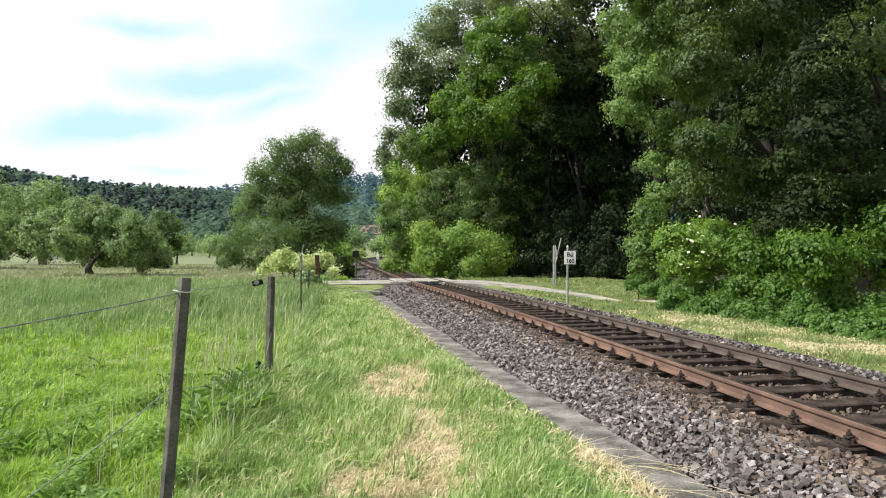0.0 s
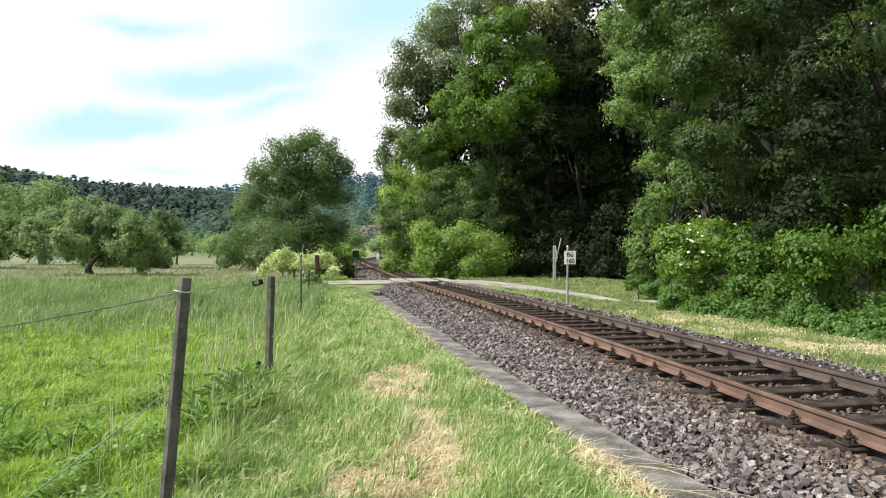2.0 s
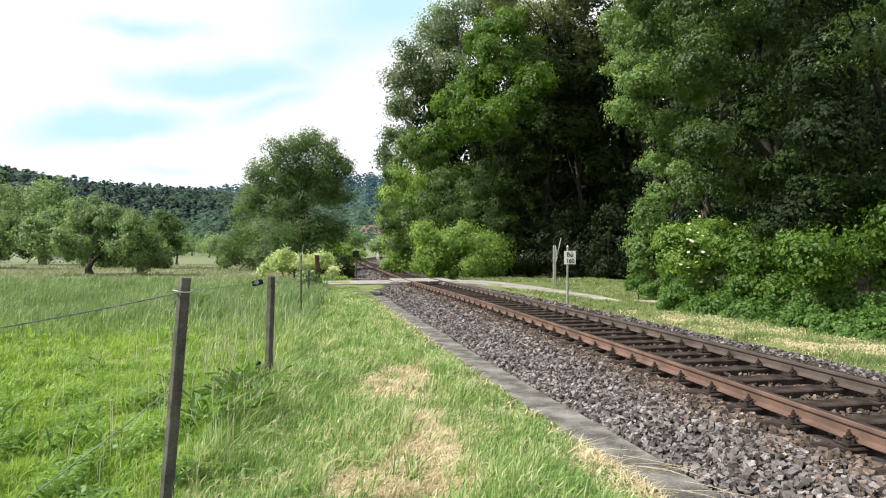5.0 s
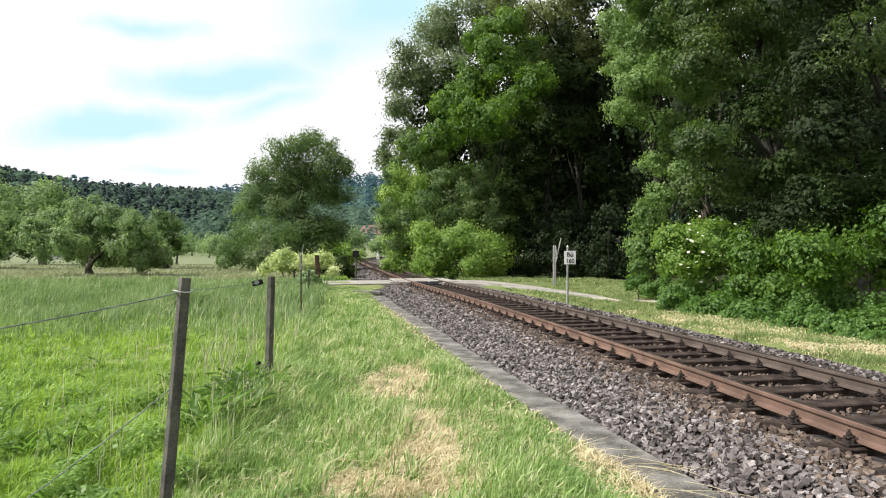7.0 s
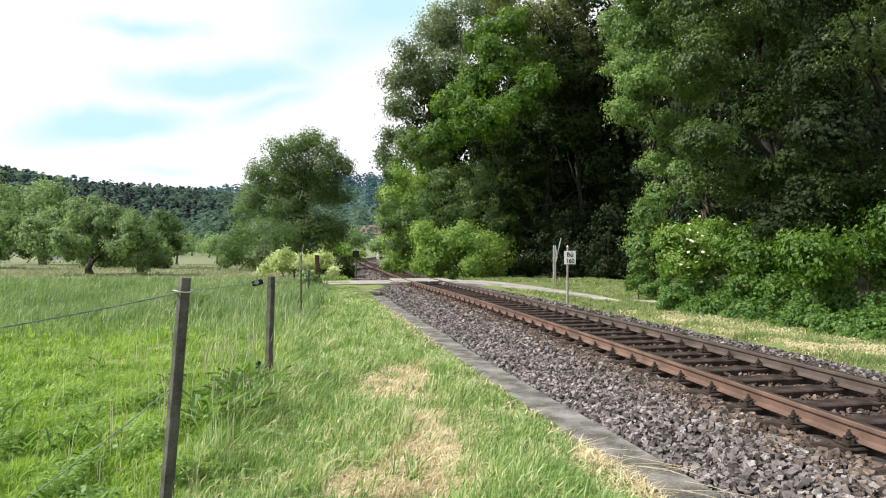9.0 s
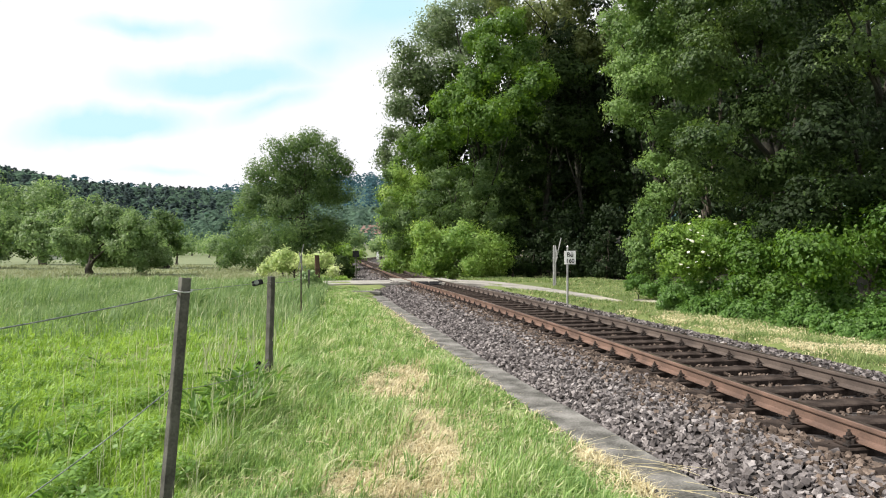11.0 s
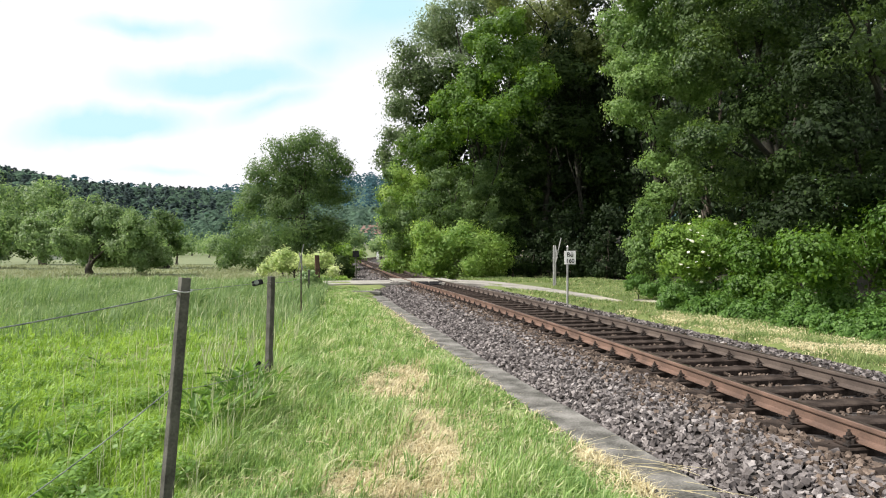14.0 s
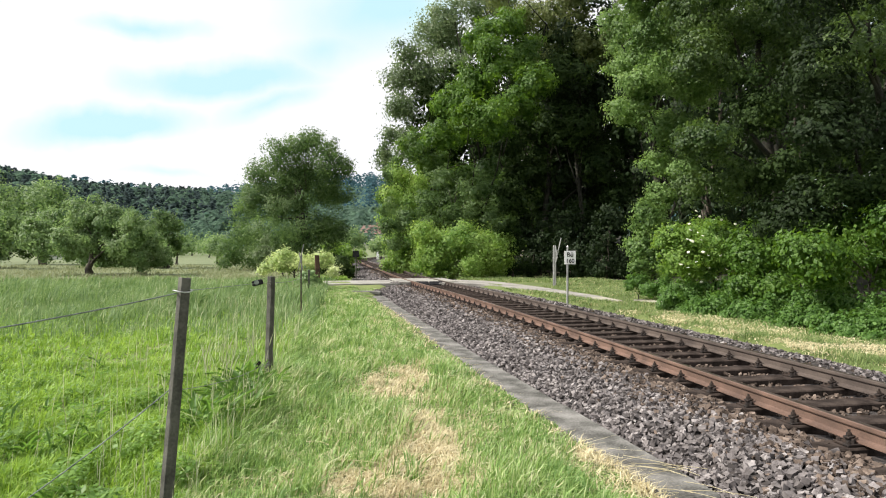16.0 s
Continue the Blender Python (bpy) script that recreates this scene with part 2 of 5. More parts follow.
def add_tube(bm, a, b, ra, rb, n=10):
    a, b = Vector(a), Vector(b)
    m = Matrix.Translation((a + b) / 2) @ (b - a).to_track_quat("Z", "Y").to_matrix().to_4x4()
    bmesh.ops.create_cone(bm, cap_ends=True, segments=n, radius1=ra, radius2=rb, depth=(b - a).length, matrix=m)
    return bm


def sweep(points, radii, n=8):
    """Verts and quads of a round tube along points."""
    P = np.asarray(points, float)
    T = np.gradient(P, axis=0)
    T /= np.linalg.norm(T, axis=1)[:, None] + 1e-9
    ref = np.where(np.abs(T[:, 2:3]) > 0.9, np.array([[1.0, 0, 0]]), np.array([[0, 0, 1.0]]))
    A = np.cross(T, ref); A /= np.linalg.norm(A, axis=1)[:, None] + 1e-9
    B = np.cross(T, A)
    ang = np.linspace(0, 2 * np.pi, n, endpoint=False)
    R = np.asarray(radii, float)[:, None, None]
    V = P[:, None, :] + R * (np.cos(ang)[None, :, None] * A[:, None, :] + np.sin(ang)[None, :, None] * B[:, None, :])
    i, j = np.meshgrid(np.arange(len(P) - 1), np.arange(n), indexing="ij")
    q = np.stack([i * n + j, i * n + (j + 1) % n, (i + 1) * n + (j + 1) % n, (i + 1) * n + j], -1).reshape(-1, 4)
    return V.reshape(-1, 3), q


def joined(pieces):
    vs, fs, o = [], [], 0
    for v, f in pieces:
        vs.append(v); fs.append(f + o); o += len(v)
    return np.concatenate(vs), np.concatenate(fs)


# ---- plan of the railway: left rail's inner edge, as (along, across), turned by TURN from the view ----
TURN = 0.141
RAIL_TOP, SLEEPER_TOP, SPACING = 0.225, 0.055, 0.63
PLAN = np.array([(-30, 2.55), (-10, 3.94), (0, 4.109), (5, 4.066), (10, 3.937), (15, 3.72), (20, 3.42), (25, 3.03), (30, 2.64), (38, 2.30), (69, 1.38), (96, 0.6), (112, 0.55), (129, 1.4), (155, 3.8), (172, 6.4), (200, 12.0), (240, 23.0)])


def plan_line():
    ys = np.arange(-24, 232, 0.25)
    xs = np.interp(ys, PLAN[:, 0], PLAN[:, 1])
    k = 17
    for _ in range(2):
        xs = np.convolve(np.pad(xs, k // 2, mode="reflect", reflect_type="odd"), np.ones(k) / k, "valid")
    xs = xs + 0.7175
    c, s = math.cos(TURN), math.sin(TURN)
    P = np.stack([xs * c - ys * s, ys * c + xs * s], 1)
    T = np.gradient(P, axis=0)
    T /= np.linalg.norm(T, axis=1)[:, None]
    S = np.concatenate([[0], np.cumsum(np.linalg.norm(np.diff(P, axis=0), axis=1))])
    S -= S[96]            # zero where along = 0
    return P, T, S


LINE, TANGENT, RUN = plan_line()


def on_track(s, off=0.0, z=0.0):
    x, y = np.interp(s, RUN, LINE[:, 0]), np.interp(s, RUN, LINE[:, 1])
    tx, ty = np.interp(s, RUN, TANGENT[:, 0]), np.interp(s, RUN, TANGENT[:, 1])
    return np.stack([x + ty * off, y - tx * off, np.zeros_like(x) + z], -1)


def track_turn(s):
    tx, ty = np.interp(s, RUN, TANGENT[:, 0]), np.interp(s, RUN, TANGENT[:, 1])
    return math.atan2(-tx, ty)


def off_track(x, y):
    """Signed distance to the right of the centre line, and the run along it."""
    x, y = np.atleast_1d(x).astype(float), np.atleast_1d(y).astype(float)
    L, T, R = LINE[::4], TANGENT[::4], RUN[::4]
    off, run = np.empty(len(x)), np.empty(len(x))
    for a in range(0, len(x), 20000):
        dx, dy = x[a:a + 20000, None] - L[None, :, 0], y[a:a + 20000, None] - L[None, :, 1]
        i = np.argmin(dx * dx + dy * dy, axis=1)
        k = np.arange(len(i))
        off[a:a + 20000] = dx[k, i] * T[i, 1] - dy[k, i] * T[i, 0]
        run[a:a + 20000] = R[i] + dx[k, i] * T[i, 0] + dy[k, i] * T[i, 1]
    return off, run


def step(a, b, v):
    t = np.clip((v - a) / (b - a), 0, 1)
    return t * t * (3 - 2 * t)


def ripple(x, y):
    return 0.030 * np.sin(x * 0.9 + 1.3 * np.sin(y * 0.31)) * np.sin(y * 0.7 + 0.6) + 0.02 * np.sin(x * 2.3 + y * 1.7)


KERB = np.array([(2.62, -1.0), (2.08, 1.8), (1.468, 4.40), (0.383, 9.14), (-0.95, 15.3), (-2.72, 23.8)])     # its left edge


def kerb_x(y):
    return np.interp(y, KERB[:, 1], KERB[:, 0])


def ground_z(x, y):
    x, y = np.atleast_1d(x).astype(float), np.atleast_1d(y).astype(float)
    off, run = off_track(x, y)
    near = 1 - step(50, 90, np.hypot(x, y))
    z = ripple(x, y) * near * step(2.4, 4.0, np.abs(off))
    bed = (1 - step(2.55, 2.75, off)) * step(-3.6, -3.3, off)
    left_edge = np.where(y < 26, step(-0.02, 0.1, x - kerb_x(y)), bed)
    z = z - 0.24 * np.where((y < 26) & (off < 0), left_edge * (np.abs(off) < 6), bed) * (y < 230) * (1 - 0.9 * step(26.6, 28.6, y) * (1 - step(32.0, 34.0, y)) * (np.abs(off) > 1.9))
    z = z + 0.25 * np.clip(off - 13.0, 0, 14) * step(2, 12, off) * (1 - step(90, 140, y))
    z = z - 0.09 * (1 - step(0.05, 0.7, kerb_x(y) - x)) * (y < 24) * (off < -2.2) * (off > -8)
    z = z + 4.5 * step(190, 320, y) + 0.15 * step(26.6, 28.6, y) * (1 - step(32.0, 34.0, y)) * (1 - np.where(off < 0, step(3.0, 8.5, -off), step(2.0, 6.0, off))) * (np.abs(off) > 2.3) * np.where(off < 0, 1.0, 0.9)
    wob = 1 + 0.12 * np.sin(x / 90.0) + 0.08 * np.sin(x / 37.0 + 1)
    z = z + 36 * step(330, 560, y) * wob * np.clip(1.0 - 0.0022 * (x + 240), 0.5, 1.7)
    return z + 125 * step(800, 1500, y) * (1 + 0.06 * np.sin(x / 210.0 + 0.5)) * step(-600, -230, x)


def build_ground():
    gx = np.concatenate([-np.geomspace(2600, 16, 46), np.arange(-15.5, 16.1, 0.42), np.geomspace(17, 2600, 44)])
    gy = np.concatenate([-np.geomspace(400, 3.2, 14), np.arange(-3, 34, 0.42), np.geomspace(35, 120, 60), np.geomspace(124, 2600, 60)])
    X, Y = np.meshgrid(gx, gy, indexing="ij")
    Z = ground_z(X.ravel(), Y.ravel())
    n, m = len(gx), len(gy)
    i, j = np.meshgrid(np.arange(n - 1), np.arange(m - 1), indexing="ij")
    q = np.stack([i * m + j, (i + 1) * m + j, (i + 1) * m + j + 1, i * m + j + 1], -1).reshape(-1, 4)
    V = np.stack([X.ravel(), Y.ravel(), Z], 1)
    c = V[q].mean(axis=1)
    off, _ = off_track(c[:, 0], c[:, 1])
    idx = np.zeros(len(q), int)
    idx[(c[:, 1] > 33 + 2 * np.sin(c[:, 0] * 0.3)) & (c[:, 0] < -7)] = 1
    idx[(c[:, 1] > 60) & (c[:, 0] < 40) & (off < 3)] = 1
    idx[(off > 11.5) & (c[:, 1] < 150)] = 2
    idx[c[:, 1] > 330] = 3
    tagged(new("ground", mesh_of("ground", V, q, [M_MEADOW, M_PALE_FIELD, M_BANK, M_FAR_LEAF_HAZE], idx, True)), "grassy meadow ground reaching to wooded hills", "ground", kind="structure")


build_ground()


def ribbon(name, left, right, mat, z=0.0, thick=0.12, label="", category="", smooth=True):
    """A strip with thickness between two edges."""
    l, r = np.asarray(left, float), np.asarray(right, float)
    n = len(l)
    if l.shape[1] == 2:
        l, r = np.c_[l, np.full(n, z)], np.c_[r, np.full(n, z)]
    d = np.array([0, 0, thick])
    V = np.concatenate([l, r, l - d, r - d])
    i = np.arange(n - 1)
    q = np.concatenate([np.stack([i + a, i + b, i + b + 1, i + a + 1], 1) for a, b in ((0, n), (n, 3 * n), (3 * n, 2 * n), (2 * n, 0))])
    q = np.concatenate([q, [[0, 2 * n, 3 * n, n], [n - 1, 2 * n - 1, 4 * n - 1, 3 * n - 1]]])
    return tagged(new(name, mesh_of(name, V, q, mat)), label, category, kind="structure")


KERB_WIDE = 0.44
_y = np.linspace(-1.0, 23.9, 60)
_off, _run = off_track(kerb_x(_y) + KERB_WIDE, _y)


def bed_edge(s):
    """Where the ballast ends on the left: at the kerb, and past it at a free slope."""
    return np.where(s < 25.2, np.interp(s, _run, _off), -3.0)


def bed_z(s, o):
    e = bed_edge(s)
    f = np.clip((o - e) / (-1.35 - e), 0, 1)
    left = np.interp(f, [0, 0.25, 0.6, 1], [-0.17, -0.10, -0.01, 0.045])
    right = np.interp(o, [-1.3, -1.05, -0.85, 1.2, 1.9, 2.4, 2.75], [0.04, 0.03, -0.015, -0.015, 0.0, -0.06, -0.2])
    return np.where(o < -1.3, left, right) + 0.14 * step(28.5, 29.4, s) * (1 - step(33.0, 34.0, s)) * (np.abs(o) > 1.0)


def build_ballast():
    s = np.arange(-6, 200, 0.5)
    cols = [bed_edge(s) + (-1.3 - bed_edge(s)) * f for f in (0, 0.2, 0.45, 0.7, 1.0)] + [np.full(len(s), o) for o in (-0.6, 0.6, 1.3, 1.9, 2.4, 2.75)]
    k = len(cols)
    V = np.concatenate([np.c_[on_track(s, o)[:, :2], bed_z(s, o) - 0.012] for o in cols])
    rng = np.random.default_rng(4)
    V[:, 2] += rng.normal(0, 0.006, len(V))
    n = len(s)
    V[:n, 2] = -0.35
    V[-n:, 2] = -0.35
    i, j = np.meshgrid(np.arange(n - 1), np.arange(k - 1), indexing="ij")
    q = np.stack([j * n + i, (j + 1) * n + i, (j + 1) * n + i + 1, j * n + i + 1], -1).reshape(-1, 4)
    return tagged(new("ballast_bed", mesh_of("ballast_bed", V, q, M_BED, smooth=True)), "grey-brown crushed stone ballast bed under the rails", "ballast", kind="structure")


ballast = build_ballast()


def build_stones():
    """Crushed stone: a few rough shapes, turned and scaled; the nearest are pieces of their own."""
    rng = np.random.default_rng(11)
    shapes = []
    for k in range(14):
        co = np.array([(x, y, z) for x in (-1, 1) for y in (-1, 1) for z in (-1, 1)], float) * 0.8
        fc = np.array([(0, 1, 3), (0, 3, 2), (4, 6, 7), (4, 7, 5), (0, 4, 5), (0, 5, 1), (2, 3, 7), (2, 7, 6), (0, 2, 6), (0, 6, 4), (1, 5, 7), (1, 7, 3)])
        co += rng.uniform(-0.38, 0.38, co.shape)                        # broken, uneven faces
        co *= np.array([1.2, 0.85, 0.66]) * rng.uniform(0.75, 1.2, 3)
        shapes.append(co)
    S, O, W = [], [], []
    for lo, hi, n, r0 in ((-5.5, 1.5, 4500, 0.026), (1.5, 6.0, 9000, 0.0235), (6.0, 14, 14000, 0.0225), (14, 29.3, 9500, 0.030), (33.2, 62, 3600, 0.055)):
        u = rng.uniform(0, 1, n)
        s = lo + (hi - lo) * u ** 1.15
        e = bed_edge(s) + 0.03
        o = np.where(rng.uniform(0, 1, n) < 0.70, e + (-0.9 - e) * rng.uniform(0, 1, n), rng.uniform(-0.7, 2.6, n))
        S.append(s); O.append(o); W.append(r0 * rng.uniform(0.6, 1.35, n))
    s, o, w = map(np.concatenate, (S, O, W))
    # kept off the sleepers and the rails
    ph = np.mod(s - FIRST + SPACING / 2, SPACING) - SPACING / 2
    on_sleeper = (np.abs(ph) < 0.12) & (o < 1.25) & (o > -1.16)
    at_rail = np.abs(np.abs(o) - 0.752) < 0.10
    keep = ~((on_sleeper & (rng.uniform(0, 1, len(s)) > 0.10)) | at_rail)
    s, o, w = s[keep], o[keep], w[keep]
    P = on_track(s, o, 0)
    P[:, 2] = bed_z(s, o) + w * rng.uniform(-0.1, 0.8, len(w))
    a, b, c = rng.uniform(0, 2 * np.pi, (3, len(s)))
    b = rng.normal(0, 0.5, len(s)); c = rng.normal(0, 0.7, len(s))
    kind = rng.integers(0, 14, len(s))
    base = np.stack(shapes)[kind] * w[:, None, None]
    ca, sa, cb, sb, cc, sc = np.cos(a), np.sin(a), np.cos(b), np.sin(b), np.cos(c), np.sin(c)
    R = np.stack([np.stack([ca * cb, ca * sb * sc - sa * cc, ca * sb * cc + sa * sc], -1), np.stack([sa * cb, sa * sb * sc + ca * cc, sa * sb * cc - ca * sc], -1), np.stack([-sb, cb * sc, cb * cc], -1)], -2)
    V = np.einsum("nij,nkj->nki", R, base) + P[:, None, :]
    own = np.zeros(len(s), bool)
    pick = np.where((s > 3.0) & (s < 5.2) & (o < -1.3))[0]
    own[pick[np.argsort(-w[pick])][:300]] = True
    Vr = V[~own]
    F = fc[None] + 8 * np.arange(len(Vr))[:, None, None]
    ob = new("loose_stones", mesh_of("loose_stones", Vr.reshape(-1, 3), F.reshape(-1, 3), [M_STONE, M_STONE_RUST], np.repeat((np.abs(o[~own] + rng.normal(0, 0.24, len(Vr))) < 1.42).astype(int), 12)))
    ob.parent = ballast
    tagged(ob, kind="stuff")
    meshes = [mesh_of("stone", sh * 0.03, fc, M_STONE) for sh in shapes]
    for i in np.where(own)[0]:
        st = new("stone", meshes[kind[i]])
        st.parent = ballast
        m3 = Matrix([list(r) for r in R[i]]).to_4x4()
        st.matrix_basis = Matrix.Translation(P[i]) @ m3 @ Matrix.Scale(w[i] / 0.03, 4)


FIRST = 4.50 - 12 * SPACING      # run of the first sleeper: one lies at along = 4.50


def build_track():
    track = thing("railway_track", (0, 0, 0), "single rusty railway track on dark timber sleepers", "railway track")
    s = np.concatenate([np.arange(-6, 40, 0.5), np.arange(40, 190, 1.5)])
    # half of a flat-bottomed rail's outline, from foot to head
    half = [(0.0625, 0.0), (0.0625, 0.011), (0.03, 0.02), (0.0085, 0.032), (0.0085, 0.098), (0.03, 0.108), (0.0335, 0.118), (0.0335, 0.143), (0.026, 0.149)]
    outline = half + [(-a, b) for a, b in reversed(half)]
    k, n = len(outline), len(s)
    for side in (-1, 1):
        V = np.concatenate([on_track(s, side * (0.7175 + 0.0335) + a, RAIL_TOP - 0.149 + b) for a, b in outline])
        i, j = np.meshgrid(np.arange(n - 1), np.arange(k), indexing="ij")
        q = np.stack([j * n + i, ((j + 1) % k) * n + i, ((j + 1) % k) * n + i + 1, j * n + i + 1], -1).reshape(-1, 4)
        idx = np.where((j == 8), 1, 0).ravel()
        part("rail", mesh_of("rail", V, q, [M_RUST if side < 0 else M_RAIL_GREY, M_HEAD], idx), None, track)
    bm = add_box(bmesh.new(), (2.6, 0.25, 0.16), pose(0, 0, -0.08), 0.012)
    me = bpy.data.meshes.new("sleeper"); bm.to_mesh(me); bm.free(); me.materials.append(M_SLEEPER)
    # ribbed baseplate with clamp, bolt and nut on either side of the rail foot
    bm = bmesh.new()
    add_box(bm, (0.34, 0.16, 0.018), pose(0, 0, 0.009), 0.003)
    for sd in (-1, 1):
        add_box(bm, (0.022, 0.11, 0.036), pose(sd * 0.088, 0, 0.033), 0.004)
        add_box(bm, (0.07, 0.06, 0.018), pose(sd * 0.088, 0, 0.06, 0, sd * 12, 0), 0.004)
        add_tube(bm, (sd * 0.092, 0, 0.06), (sd * 0.092, 0, 0.118), 0.011, 0.011, 7)
        add_tube(bm, (sd * 0.092, 0, 0.07), (sd * 0.092, 0, 0.094), 0.022, 0.02, 6)
        for e in (-0.05, 0.05):
            add_tube(bm, (sd * 0.145, e, 0.018), (sd * 0.145, e, 0.042), 0.018, 0.014, 6)
    fm = bpy.data.meshes.new("rail_fastening"); bm.to_mesh(fm); bm.free(); fm.materials.append(M_IRON)
    rng = random.Random(3)
    for i in range(285):
        sr = FIRST + i * SPACING
        if 28.6 < sr < 33.4:
            continue
        t = track_turn(sr)
        p = on_track(np.array([sr]), 0.0, SLEEPER_TOP)[0]
        ob = new("sleeper", me); ob.parent = track
        ob.matrix_basis = Matrix.Translation(p) @ pose(0, 0, rng.uniform(-0.008, 0.004), 0, 0, math.degrees(t) + rng.uniform(-0.8, 0.8))
        if sr < 52:
            for sd in (-1, 1):
                p = on_track(np.array([sr]), sd * 0.751, SLEEPER_TOP)[0]
                fo = new("rail_fastening", fm); fo.parent = track
                fo.matrix_basis = Matrix.Translation(p) @ pose(0, 0, 0, 0, 0, math.degrees(t))


build_track()


# ---- level crossing, lane and kerb ----
def build_lane():
    """The lane comes over the meadow, crosses the rails and turns along the wood's edge."""
    c = np.array([(-60, 31.5), (-30, 31.0), (-14, 29.8), (-7.0, 29.4), (-3.4, 30.0), (-1.2, 30.6), (0.6, 30.4), (2.4, 29.2), (3.9, 26.6), (4.8, 23.6), (5.3, 21.6)])
    t = np.linspace(0, len(c) - 1, 60)
    i = np.minimum(t.astype(int), len(c) - 2)
    f = (t - i)[:, None]
    p0, p1, p2, p3 = c[np.maximum(i - 1, 0)], c[i], c[i + 1], c[np.minimum(i + 2, len(c) - 1)]
    P = 0.5 * (2 * p1 + (p2 - p0) * f + (2 * p0 - 5 * p1 + 4 * p2 - p3) * f ** 2 + (3 * p1 - p0 - 3 * p2 + p3) * f ** 3)
    T = np.gradient(P, axis=0); T /= np.linalg.norm(T, axis=1)[:, None]
    Nn = np.stack([-T[:, 1], T[:, 0]], 1)
    off, _ = off_track(P[:, 0], P[:, 1])
    up = 0.02 + np.where(off < 0, 0.135 * (1 - step(3.5, 9.0, -off)), 0.14 * (1 - step(1.8, 5.0, off)))
    w = np.interp(np.arange(60), [0, 20, 32, 38, 43, 50, 59], [1.4, 1.7, 1.6, 1.4, 0.75, 0.42, 0.3])[:, None]
    l, r = np.c_[P + Nn * w, up], np.c_[P - Nn * w, up]
    cutl = np.abs(off) > 0.9
    a, b = np.where(cutl & (off < 0))[0], np.where(cutl & (off > 0))[0]
    ribbon("road", l[a], r[a], M_ASPHALT, thick=0.35, label="pale worn asphalt lane leading to the level crossing", category="road")
    ribbon("road", l[b], r[b], M_ASPHALT, thick=0.35, label="pale worn asphalt lane bending along the wood", category="road")
    ribbon("path", np.array([(4.55, 23.6, 0.03), (5.15, 21.2, 0.035), (5.6, 19.9, 0.03)]), np.array([(5.1, 23.8, 0.03), (5.6, 21.5, 0.035), (5.8, 20.0, 0.03)]), M_GRAVEL_PATH, thick=0.1, label="short pale gravel end of the lane", category="path")
    ribbon("path", np.array([(6.3, 20.5, 0.03), (7.6, 18.6, 0.035), (9.2, 16.2, 0.03)]), np.array([(6.7, 20.7, 0.03), (8.0, 18.8, 0.035), (9.5, 16.4, 0.03)]), M_GRAVEL_PATH, thick=0.05, label="worn wheel track through the grass", category="path")


build_lane()


def build_crossing():
    deck = thing("crossing_deck", tuple(on_track(np.array([31.0]), 0, 0.05)[0]), "grey concrete crossing deck panels between the rails", "level crossing")
    t = math.degrees(track_turn(31.0))
    deck.matrix_basis = deck.matrix_basis @ pose(0, 0, 0, 0, 0, t)
    for i in range(3):
        for o, w in ((-0.33, 0.64), (0.33, 0.64), (-1.13, 0.62), (1.13, 0.62)):
            bm = add_box(bmesh.new(), (w, 1.28, 0.16), pose(o, (i - 1) * 1.30, 0.075), 0.012)
            part("deck_panel", bm, M_ASPHALT, deck)
    # added plates, coloured black in place of the dark hole before the deck
    for o in (-0.33, 0.33):
        bm = bmesh.new()
        add_box(bm, (0.60, 0.30, 0.05), pose(o, -2.10, 0.08, 28), 0.006)
        add_box(bm, (0.05, 0.05, 0.14), pose(o - 0.2, -2.02, 0.0))
        add_box(bm, (0.05, 0.05, 0.14), pose(o + 0.2, -2.02, 0.0))
        part("dark_gap_plate", bm, M_BLACK, deck, "black plate standing for the dark gap before the deck")


build_crossing()


def build_kerb():
    y = np.array([-1.0, 1.6, 4.2, 6.75, 9.3, 11.8, 14.3, 16.8, 19.3, 21.7, 23.9])
    base = tagged(new("kerb"), "weathered concrete edging slabs beside the ballast", "kerb", kind="structure")
    rng = random.Random(8)
    for a, b in zip(y[:-1], y[1:]):
        x0, x1 = float(kerb_x(a)), float(kerb_x(b))
        ln, ang = math.hypot(x1 - x0, b - a), math.degrees(math.atan2(-(x1 - x0), b - a))
        z = -0.10 + rng.uniform(-0.012, 0.012)
        bm = bmesh.new()
        add_box(bm, (0.44, ln - 0.02, 0.35), pose(0.22, ln / 2, -0.175), 0.018)
        ob = part("slab", bm, M_CONCRETE, base)
        ob.matrix_basis = pose(x0, a, z, 0, rng.uniform(-1, 1), ang + rng.uniform(-0.3, 0.3))
    culvert = thing("culvert_head", (-3.1, 24.5, -0.13), "low weathered concrete culvert head with dark openings", "culvert")
    bm = add_box(bmesh.new(), (1.15, 0.55, 0.12), pose(0.05, 0.25, 0.11), 0.02)
    part("cover_slab", bm, M_CONCRETE, culvert)
    for o in (-0.4, 0.05, 0.5):
        part("side_wall", add_box(bmesh.new(), (0.22, 0.6, 0.3), pose(o, 0.3, -0.1), 0.015), M_CONCRETE, culvert)
    slab = add_box(bmesh.new(), (1.5, 0.5, 0.16), pose(0, 0, 0.08), 0.02)
    me = bpy.data.meshes.new("drain_cover"); slab.to_mesh(me); slab.free(); me.materials.append(M_CONCRETE)
    ob = new("drain_cover", me); ob.matrix_basis = pose(-4.6, 36.2, -0.13, 0, 0, 8)
    tagged(ob, "low concrete drain cover beside the track", "drain cover")


build_kerb()


# ---- grass ----
FENCE = np.array([(-1.2, -1.0), (-1.64, 3.75), (-2.07, 7.34), (-3.25, 14.2), (-5.5, 27.0), (-6.2, 31.0)])


def fence_x(y):
    return np.interp(y, FENCE[:, 1], FENCE[:, 0])


